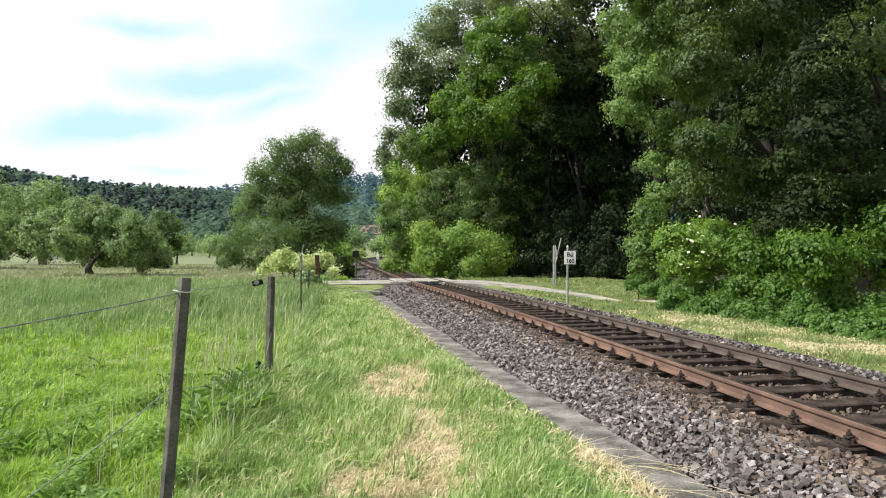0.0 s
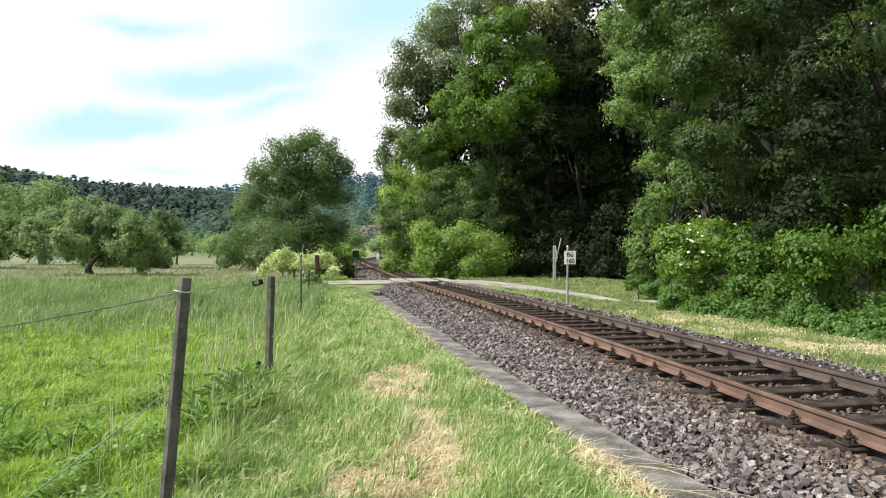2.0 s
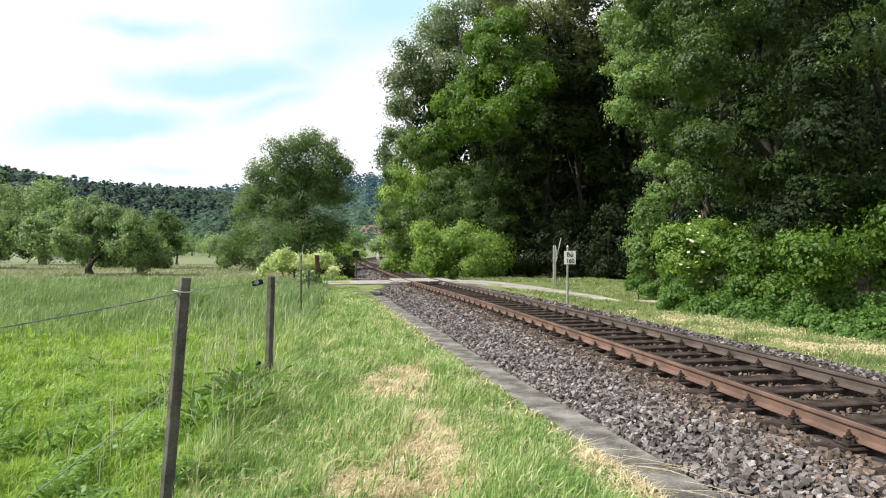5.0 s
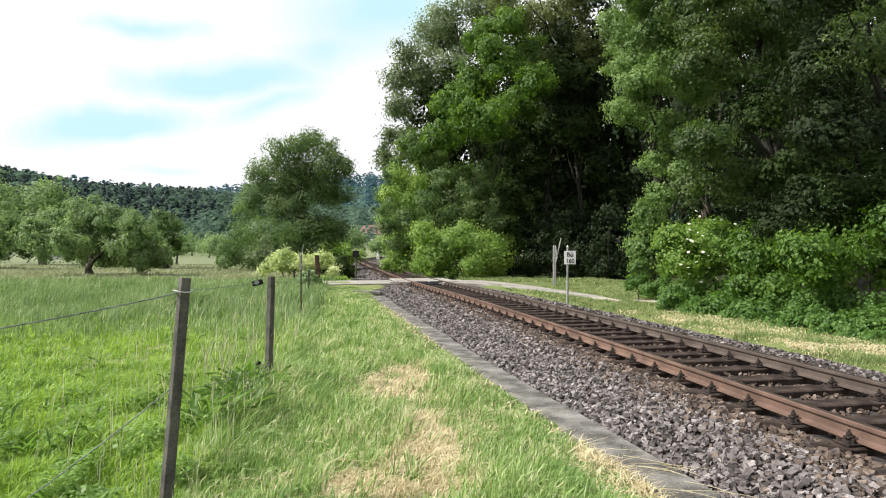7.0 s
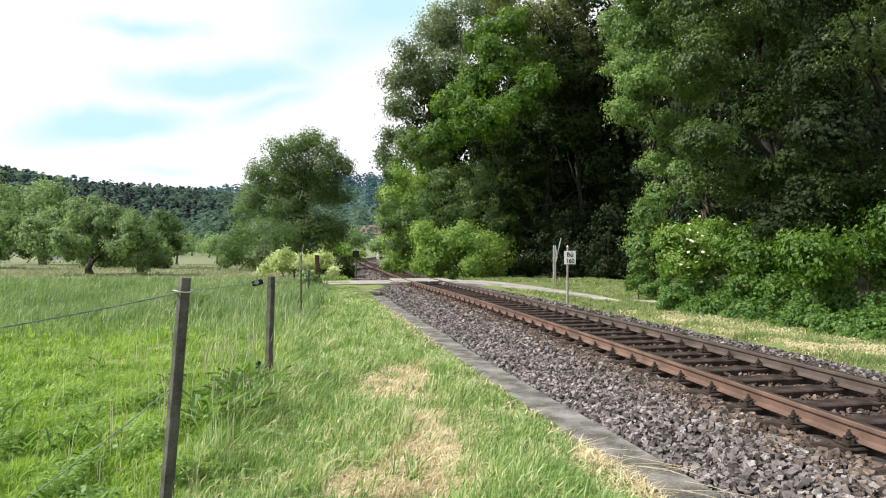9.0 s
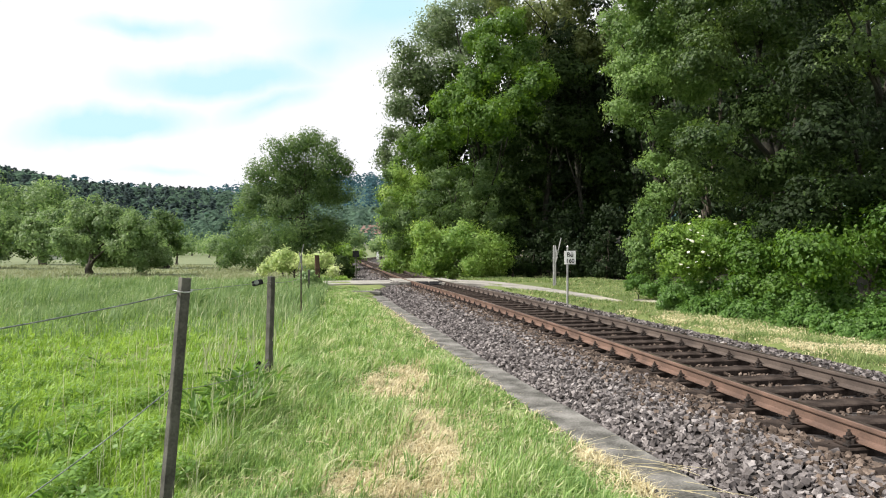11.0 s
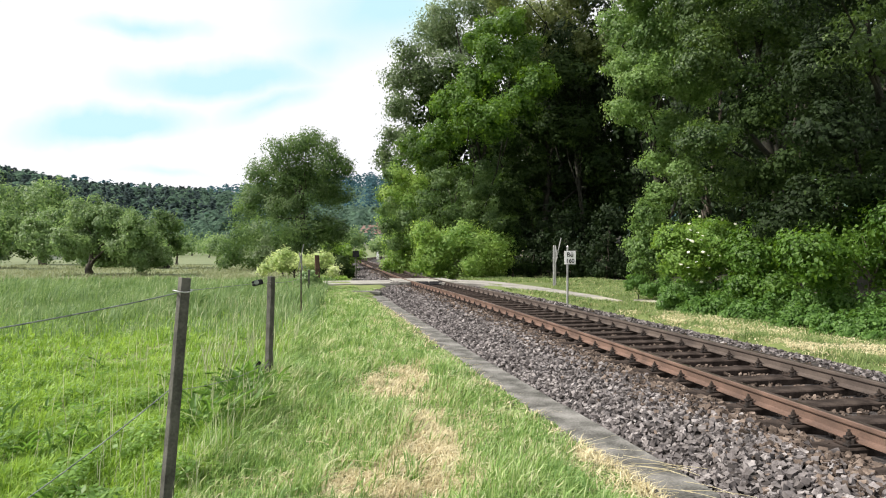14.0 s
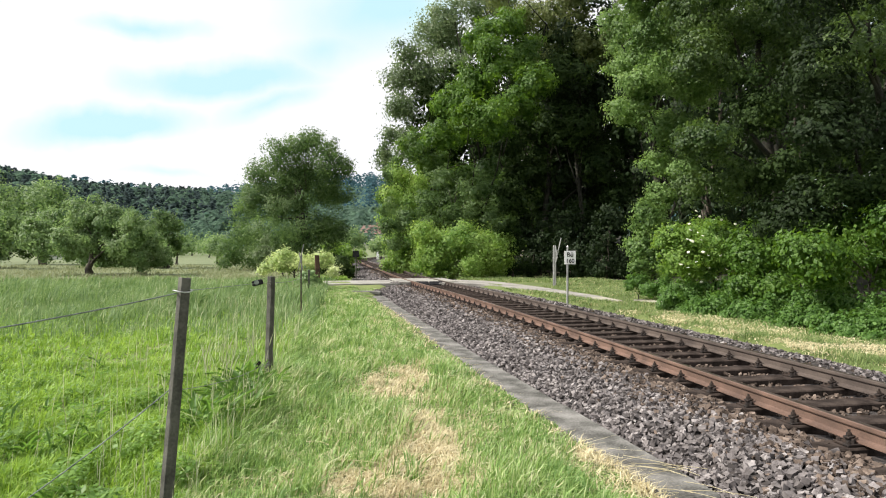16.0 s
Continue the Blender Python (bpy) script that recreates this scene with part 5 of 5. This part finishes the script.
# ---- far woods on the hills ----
def far_wood(name, label, y0, y1, x0, x1, n, high, mat, seed, conifer):
    rng = np.random.default_rng(seed)
    y = rng.uniform(y0, y1, n)
    x = rng.uniform(x0, x1, n)
    z = ground_z(x, y)
    h = high * rng.uniform(0.7, 1.25, n)
    k = 32 if conifer else 42
    u = rng.uniform(0.02, 1, (n, k))
    a = rng.uniform(0, 2 * np.pi, (n, k))
    prof = (1 - u) * 0.17 + 0.015 if conifer else 0.34 * np.sqrt(np.clip(1 - (2 * u - 1.0) ** 2, 0, 1)) * (1 + 0.2 * np.sin(a * 3))
    R = prof * h[:, None]
    p = np.stack([x[:, None] + R * np.cos(a), y[:, None] + R * np.sin(a), z[:, None] + h[:, None] * (0.05 + 0.95 * u)], -1).reshape(-1, 3)
    s = (np.repeat(h, k) * (0.085 if conifer else 0.085))[:, None]
    aa = a.ravel()
    out = np.stack([np.cos(aa), np.sin(aa), np.full(len(aa), 1.1 if conifer else 1.3) + 0.5 * (u.ravel() - 0.4)], 1) + rng.normal(0, 0.22, p.shape)
    out /= np.linalg.norm(out, axis=1)[:, None]
    t = np.cross(out, rng.normal(0, 1, p.shape)); t /= np.linalg.norm(t, axis=1)[:, None]
    w = np.cross(out, t)
    V = np.stack([p - t * s, p - w * s, p + t * s, p + w * s], 1).reshape(-1, 3)
    tagged(new(name, mesh_of(name, V, np.arange(len(V)).reshape(-1, 4), mat)), label, "forest", kind="stuff")


far_wood("far_fir_wood", "dark fir forest on the far hillside, tinted blue for haze", 430, 640, -520, -190, 1500, 17, M_FIR_HAZE, 1, True)
far_wood("far_mixed_wood", "mixed green forest on the far hillside", 340, 640, -420, 60, 1700, 17, M_FAR_LEAF_HAZE, 2, False)
far_wood("far_fir_stand", "stand of dark firs among the leafy hillside forest", 380, 470, -330, -120, 260, 19, M_FIR_HAZE, 5, True)
far_wood("far_field_hedge", "green hedgerow trees at the foot of the hill", 270, 330, -300, 60, 220, 10, M_FAR_LEAF_HAZE, 3, False)
far_wood("distant_ridge_wood", "forest on the most distant ridge, coloured blue-green for haze", 800, 1620, -750, 350, 1150, 28, M_HILL_HAZE, 4, False)


# ---- farmhouse ----
def farmhouse():
    h = thing("farmhouse", (-38.0, 318, 4.5), "small cream farmhouse with a red clay tile roof", "house")
    W, D, E, R = 13.0, 10.0, 6.4, 11.0
    bm = bmesh.new()
    v = [bm.verts.new(c) for c in ((-W / 2, 0, 0), (W / 2, 0, 0), (W / 2, D, 0), (-W / 2, D, 0), (-W / 2, 0, E), (W / 2, 0, E), (W / 2, D, E), (-W / 2, D, E), (-W / 2, D / 2, R - 0.2), (W / 2, D / 2, R - 0.2))]
    for f in ((0, 1, 5, 4), (2, 3, 7, 6), (1, 2, 6, 9, 5), (3, 0, 4, 8, 7)):
        bm.faces.new([v[i] for i in f])
    part("wall", bm, M_PLASTER, h)
    for sd in (-1, 1):
        sl = math.degrees(math.atan2(R - E, D / 2))
        ln = math.hypot(R - E, D / 2) + 0.6
        bm = add_box(bmesh.new(), (W + 0.9, ln, 0.22), pose(0, D / 2 + sd * D / 4 * 1.05, (R + E) / 2 - 0.05, -sd * sl))
        part("roof", bm, M_ROOF, h, "red clay tile roof")
    part("chimney", add_box(bmesh.new(), (0.7, 0.7, 1.6), pose(1.4, D / 2 + 0.6, R + 0.5), 0.03), M_ROOF, h)
    for x in (-2.4, 0, 2.4):
        for z in (2.0, 5.2):
            w = part("window", add_box(bmesh.new(), (1.25, 0.12, 1.5), pose(x, -0.03, z), 0.02), M_WHITE, h, "white window frame")
            part("pane", add_box(bmesh.new(), (1.0, 0.04, 1.25), pose(x, -0.1, z)), M_GLASS, w)
    h.rotation_euler = (0, 0, radians(-28))
    return h


farmhouse()


def white_marker(x, y):
    t = thing("marker_post", (x, y, 0), "short white marker post by the distant track", "post")
    part("post", add_box(bmesh.new(), (0.5, 0.2, 1.6), pose(0, 0, 0.8), 0.04), M_WHITE, t)


white_marker(-14.2, 135)


# ---- fence ----
def fence_post(base, top, w, mat, label):
    """Squared timber, a little split and worn at the top."""
    base, top = Vector(base), Vector(top)
    t = thing("fence_post", base, label, "fence post", "fence posts")
    up = top - base
    ln = up.length
    bm = bmesh.new()
    rings = 7
    rng = random.Random(int(w * 1000) + int(ln * 100))
    vs = []
    for i in range(rings):
        z = ln * i / (rings - 1)
        ww = w / 2 * (1.04 - 0.08 * i / rings)
        c = 0.78
        pts = [(-ww, -ww * c), (-ww * c, -ww), (ww * c, -ww), (ww, -ww * c), (ww, ww * c), (ww * c, ww), (-ww * c, ww), (-ww, ww * c)]
        vs.append([bm.verts.new((x + rng.uniform(-1, 1) * 0.02 * w, y + rng.uniform(-1, 1) * 0.02 * w, z + (rng.uniform(-0.06, 0.06) * w if i == rings - 1 else 0))) for x, y in pts])
    for a, b in zip(vs, vs[1:]):
        for k in range(8):
            bm.faces.new((a[k], a[(k + 1) % 8], b[(k + 1) % 8], b[k]))
    bm.faces.new(vs[-1]); bm.faces.new(list(reversed(vs[0])))
    q = up.to_track_quat("Z", "Y").to_matrix().to_4x4()
    me = bpy.data.meshes.new("post"); bm.transform(q @ pose(0, 0, 0, 0, 0, 12)); bm.to_mesh(me); bm.free(); me.materials.append(mat)
    part("post", me, mat, t)
    return t


def wire(name, parent, points, r, sag=0.0, label=""):
    P = np.array(points, float)
    out = []
    for a, b in zip(P[:-1], P[1:]):
        u = np.linspace(0, 1, 26)[:, None]
        out.append(a + (b - a) * u - np.array([0, 0, 1]) * sag * 4 * u * (1 - u))
    v, q = sweep(np.concatenate(out), np.full(26 * (len(P) - 1), r), 6)
    return part(name, mesh_of(name, v, q, M_WIRE, smooth=True), None, parent, label)


A0, A1 = (-1.68, 3.75, 0.00), (-1.59, 3.82, 1.44)
B0, B1 = (-2.07, 7.34, -0.03), (-2.02, 7.30, 1.31)
C0, C1 = (-3.25, 14.20, -0.05), (-3.22, 14.20, 1.19)
near_post = fence_post(A0, A1, 0.060, M_POST, "grey weathered squared timber fence post, slightly leaning")
second_post = fence_post(B0, B1, 0.070, M_POST, "grey weathered timber fence post in tall grass")


def tie_loop(post, at, r):
    """A wire loop round the post."""
    a = np.linspace(0, 2 * np.pi, 25)
    P = np.stack([np.cos(a) * r, np.sin(a) * r, 0.006 * np.sin(a * 2)], 1) + (np.array(at) - np.array(post.location))
    v, q = sweep(P, np.full(25, 0.004), 6)
    part("wire_tie", mesh_of("wire_tie", v, q, M_GALV, smooth=True), None, post, "galvanised wire loop")


tie_loop(near_post, (-1.60, 3.81, 1.36), 0.056)


def steel_stake():
    t = thing("steel_fence_stake", C0, "thin dark steel fence stake in the grass", "fence post", "fence posts")
    bm = bmesh.new()
    h = C1[2] - C0[2]
    add_box(bm, (0.032, 0.006, h), pose(0, 0, h / 2), 0.001)
    add_box(bm, (0.006, 0.03, h), pose(0, 0.017, h / 2), 0.001)
    part("stake", bm, M_IRON, t)


steel_stake()
gate_post = fence_post((-5.44, 27.00, -0.02), (-5.49, 27.00, 1.46), 0.20, M_POST_BROWN, "thick reddish-brown timber gate post by the lane")
small_post = fence_post((-4.99, 23.00, 0.05), (-4.97, 23.00, 0.93), 0.07, M_POST, "thin grey fence post hidden in tall grass")


def fence_wires():
    t = thing("fence_wire", A1, "thin slack grey fence wire between the posts", "wire")
    o = np.array(A1)
    wt = wire("upper_wire", t, [np.array((-2.24, 2.35, 1.22)) - o, np.array((-1.62, 3.81, 1.35)) - o], 0.0042, 0.015)
    w2 = wire("upper_wire", t, [np.array((-1.58, 3.81, 1.36)) - o, np.array((-2.08, 6.80, 1.25)) - o], 0.0028, 0.0)
    w3 = wire("upper_wire", t, [np.array((-2.02, 6.90, 1.26)) - o, np.array((-2.02, 7.30, 1.22)) - o], 0.0035, 0.0)
    wl = wire("lower_wire", t, [np.array((-2.25, 3.00, 0.24)) - o, np.array((-1.66, 3.81, 0.77)) - o], 0.0036, 0.02)
    w4 = wire("upper_wire", t, [np.array((-2.01, 7.30, 1.24)) - o, np.array((-3.22, 14.20, 1.01)) - o], 0.004, 0.03)
    w5 = wire("lower_wire", t, [np.array((-1.64, 3.81, 0.75)) - o, np.array((-2.05, 7.30, 0.31)) - o], 0.003, 0.05)
    SWAY.append((wt, 0.35, 2.2, 0.4)); SWAY.append((wl, 0.3, 2.0, 1.4))
    s = thing("wire_tensioner", (-2.05, 6.85, 1.26), "dark grey ratchet tensioner hanging on the fence wire", "wire tensioner")
    bm = add_box(bmesh.new(), (0.115, 0.05, 0.06), pose(0, 0, 0, 0, -14, 0), 0.010)
    part("housing", bm, M_BLACK, s)
    bm = add_tube(bmesh.new(), (0.0, -0.035, 0.005), (0.0, 0.035, 0.005), 0.026, 0.026, 12)
    part("spool", bm, M_WIRE, s)
    g = thing("insulator_tag", (-2.17, 7.25, 0.28), "small dark plastic wire insulator", "insulator")
    bm = add_box(bmesh.new(), (0.05, 0.02, 0.10), pose(0, 0, 0, 0, 35, 0), 0.008)
    part("body", bm, M_BLACK, g)
    part("hook", add_tube(bmesh.new(), (0.02, 0, 0), (0.16, 0.03, 0.0), 0.004, 0.004, 6), M_WIRE, g)


fence_wires()


# ---- signs ----
def lettering(parent, name, words, size, at, mat):
    cu = bpy.data.curves.new(name, "FONT")
    cu.body, cu.size, cu.align_x, cu.align_y, cu.extrude, cu.offset = words, size, "CENTER", "CENTER", 0.002, 0.003
    tmp = new("lettering", cu)
    me = bpy.data.meshes.new_from_object(tmp.evaluated_get(bpy.context.evaluated_depsgraph_get()))
    bpy.data.objects.remove(tmp)
    me.transform(Matrix.Translation(at) @ pose(0, 0, 0, 90, 0, 0))
    me.materials.clear(); me.materials.append(mat)
    return part(name, me, mat, parent, "black lettering")


def crossing_board():
    b = (3.73, 18.60, -0.02)
    t = thing("crossing_distance_board", (b[0], b[1], float(ground_z(b[0], b[1])[0]) - 0.05), "white board with black letters on a thin grey pole", "sign")
    base = t.location.z
    part("pole", add_tube(bmesh.new(), (0, 0, 0), (0.01, 0, 1.76 - base), 0.032, 0.03, 12), M_POLE, t)
    bd = part("board", add_box(bmesh.new(), (0.345, 0.012, 0.40), pose(0.075, -0.045, 1.60 - base - 0.17), 0.004), M_WHITE, t, "white enamel board")
    z = 1.60 - base - 0.17
    lettering(bd, "upper_line", "Bü", 0.19, (0.075, -0.053, z + 0.085), M_BLACK)
    lettering(bd, "lower_line", "160", 0.17, (0.075, -0.053, z - 0.105), M_BLACK)
    part("clamp", add_box(bmesh.new(), (0.10, 0.05, 0.03), pose(0.012, -0.01, z + 0.15), 0.004), M_GALV, t)
    part("pole_cap", add_tube(bmesh.new(), (0.01, 0, 1.76 - base), (0.01, 0, 1.79 - base), 0.034, 0.02, 12), M_GALV, t)


crossing_board()


def crossing_cross(base, high, arms, label, second):
    """A level-crossing cross, its arms shaped to fit their edge-on look from the camera: each from (x, z) to (x, z)."""
    t = thing("level_crossing_sign", base, label, "sign", "level crossing signs")
    part("pole", add_tube(bmesh.new(), (0, 0, 0), (0, 0, high), 0.045, 0.042, 12), M_POLE, t)
    part("pole_cap", add_tube(bmesh.new(), (0, 0, high), (0, 0, high + 0.03), 0.046, 0.025, 12), M_GALV, t)
    for k, (xa, za, xb, zb) in enumerate(arms):
        mid, ln, a = ((xa + xb) / 2, (za + zb) / 2), math.hypot(xb - xa, zb - za), math.degrees(math.atan2(xb - xa, zb - za))
        bm = add_box(bmesh.new(), (0.03, 0.15, ln), pose(mid[0], -0.08 - 0.16 * k, mid[1], 0, a, 0), 0.006)
        part("arm", bm, M_POLE, t, "grey crossing arm")
        part("clamp", add_box(bmesh.new(), (abs(mid[0]) + 0.06, 0.03, 0.04), pose(mid[0] / 2, -0.05 - 0.08 * k, mid[1]), 0.004), M_GALV, t)
    if second:
        part("rear_pole", add_tube(bmesh.new(), (0.125, 0.25, 0), (0.125, 0.25, high * 0.97), 0.04, 0.04, 12), M_POLE, t)


crossing_cross((5.27, 29.50, 0.0), 1.88, ((0.08, 1.10, 0.335, 2.27), (0.13, 1.30, 0.03, 1.92)), "grey-white crossing sign on a twin grey pole, seen edge-on", True)
crossing_cross((-7.53, 33.00, 0.0), 1.50, ((-0.14, 0.67, 0.13, 2.02), (0.12, 0.67, -0.07, 1.57)), "grey-white crossing sign behind the blossoming shrub, seen edge-on", False)


def signal_post():
    t = thing("trackside_post", (-5.33, 38.0, 0.0), "short grey post with a small black board beside the rails", "sign")
    part("pole", add_tube(bmesh.new(), (0, 0, -0.1), (0, 0, 1.35), 0.04, 0.035, 10), M_POST, t)
    part("board", add_box(bmesh.new(), (0.38, 0.05, 0.40), pose(0, -0.02, 1.48), 0.01), M_BLACK, t, "black board")


signal_post()
build_stones()


# ---- weeds and loose stalks ----
def dock_leaf_mesh(rng, ln, wd):
    """A long leaf that arches over, with a raised keel."""
    u = np.linspace(0, 1, 6)
    rise, bend = rng.uniform(0.55, 1.0), rng.uniform(0.3, 0.9)
    out, up = ln * (0.25 * u + bend * u ** 2 * 0.6), ln * (rise * u - 0.45 * bend * u ** 2.4)
    half = wd * np.array([0.15, 0.6, 1.0, 0.9, 0.55, 0.04])
    V = np.concatenate([np.stack([out, s * half, up + (0.012 if s else -0.008)], 1) for s in (-1, 0, 1)])
    q = [(a * 6 + i, a * 6 + i + 1, a * 6 + i + 7, a * 6 + i + 6) for a in (0, 1) for i in range(5)]
    return mesh_of("leaf", V, np.array(q), M_LEAF_NETTLE, smooth=True)


def weed_plant(x, y, n, ln, seed, label):
    rng = np.random.default_rng(seed)
    t = thing("weed_plant", (x, y, float(ground_z(x, y)[0]) - 0.01), label, "weeds", "weeds at the fence")
    for k in range(n):
        ob = part("leaf", dock_leaf_mesh(rng, ln * rng.uniform(0.6, 1.2), ln * rng.uniform(0.05, 0.09)), None, t)
        rest = pose(rng.normal(0, 0.05), rng.normal(0, 0.05), rng.uniform(0, 0.12), 0, 0, rng.uniform(0, 360))
        ob.matrix_basis = rest
        if k % 3 == 0:
            SWAY.append((ob, 2.5, rng.uniform(1.5, 2.2), rng.uniform(0, 6.28)))


_rng = random.Random(12)
for k in range(15):
    y = _rng.uniform(5.4, 7.0)
    weed_plant(float(fence_x(y)) - _rng.uniform(-0.16, 0.42), y, _rng.randint(12, 18), _rng.uniform(0.28, 0.44), 310 + k, "dark green broad-leaved dock and thistle beside the fence")
for k in range(16):
    y = _rng.uniform(3.6, 8.5)
    weed_plant(float(fence_x(y)) - y * _rng.uniform(0.08, 0.5), y, _rng.randint(7, 11), _rng.uniform(0.12, 0.22), 340 + k, "low broad-leaved dock plant in the pasture")


def stalks():
    """Long dry stalks over the kerb and loose ones on the grass."""
    rng = np.random.default_rng(77)
    for k in range(26):
        if k < 16:
            y = rng.uniform(4.0, 4.9); x = float(kerb_x(y)) + rng.uniform(-0.1, 0.5); z = -0.07
        else:
            y = rng.uniform(4.2, 9.0); x = rng.uniform(-1.3, 0.6); z = 0.06
        a, ln = rng.uniform(-0.9, 0.5), rng.uniform(0.2, 0.6)
        u = np.linspace(-0.5, 0.5, 7)
        P = np.stack([u * ln * math.cos(a), u * ln * math.sin(a), 0.015 + 0.02 * rng.uniform(0.3, 1) * np.sin((u + 0.5) * 3)], 1)
        v, q = sweep(P, np.full(7, 0.0019), 5)
        ob = new("dry_stalk", mesh_of("dry_stalk", v, q, M_STRAW, smooth=True))
        ob.location = (x, y, z)
        tagged(ob, "long dry pale grass stalk lying loose", "stalk", "dry stalks")


stalks()
shed = thing("field_shelter", (-58.71, 95.00, 0.58), "small pale field shelter behind the orchard trees", "shelter")
part("wall", add_box(bmesh.new(), (2.2, 1.6, 1.1), pose(0, 0, 0.4), 0.04), M_WHITE, shed)
part("roof", add_box(bmesh.new(), (2.5, 1.9, 0.10), pose(0, 0, 1.0, 4), 0.02), M_GALV, shed)
tall = (-5.47, 26.00, 0.32)
tree("tall_grass_clump", (tall[0], 26.0), "dense clump of tall grass round the gate post", "weeds", [(-5.47, 26.00, 0.32, 0.33), (-5.66, 26.00, 0.21, 0.33), (-5.31, 26.00, 0.14, 0.28), (-5.90, 26.00, 0.14, 0.24), 
    (-5.59, 26.00, 0.51, 0.28)], M_GRASS_TALL, 0.14, 3600, 0, 305, 1, 0.5, hollow=0.1)


def seed_stalks():
    """Tall pale flowering stalks by the fence, each bent by the wind."""
    rng = np.random.default_rng(91)
    for k in range(16):
        y = rng.uniform(5.2, 8.2)
        x = float(fence_x(y)) - rng.uniform(-0.1, 0.75)
        h = rng.uniform(0.45, 0.72)
        u = np.linspace(0, 1, 8)
        lean = rng.uniform(-0.12, 0.22)
        P = np.stack([lean * u ** 2, 0.04 * rng.normal() * u ** 2, h * u], 1)
        v, q = sweep(P, np.interp(u, [0, 0.55, 0.7, 0.9, 1], [0.002, 0.002, 0.006, 0.006, 0.001]), 5)
        t = thing("grass_stalk", (x, y, float(ground_z(x, y)[0]) - 0.02), "tall pale flowering grass stalk by the fence", "grass stalk", "flowering stalks")
        ob = part("stalk", mesh_of("stalk", v, q, M_SEED, smooth=True), None, t)
        SWAY.append((ob, 4.0 * rng.uniform(0.6, 1.3), rng.uniform(1.6, 2.2), rng.uniform(0, 6.28)))


seed_stalks()
SWAY.append((near_post, 0.14, 2.1, 0.7))


def motions():
    """Wind: crowns, shrubs and wires rock gently about their bases."""
    ts = [0.4 * i for i in range(41)]
    for ob, amp, pace, ph in SWAY:
        rest = ob.matrix_basis.copy()
        rows = []
        for t in ts:
            a = amp * (0.6 * math.sin(pace * t * 1.7 + ph) + 0.4 * math.sin(pace * t * 3.1 + 2 * ph)) * (0.75 + 0.25 * math.sin(0.5 * t + ph))
            b = amp * 0.5 * math.sin(pace * t * 2.1 + 1.3 * ph)
            rows.append((t, rest @ pose(0, 0, 0, b, a, 0)))
        walk(ob, rows)


motions()
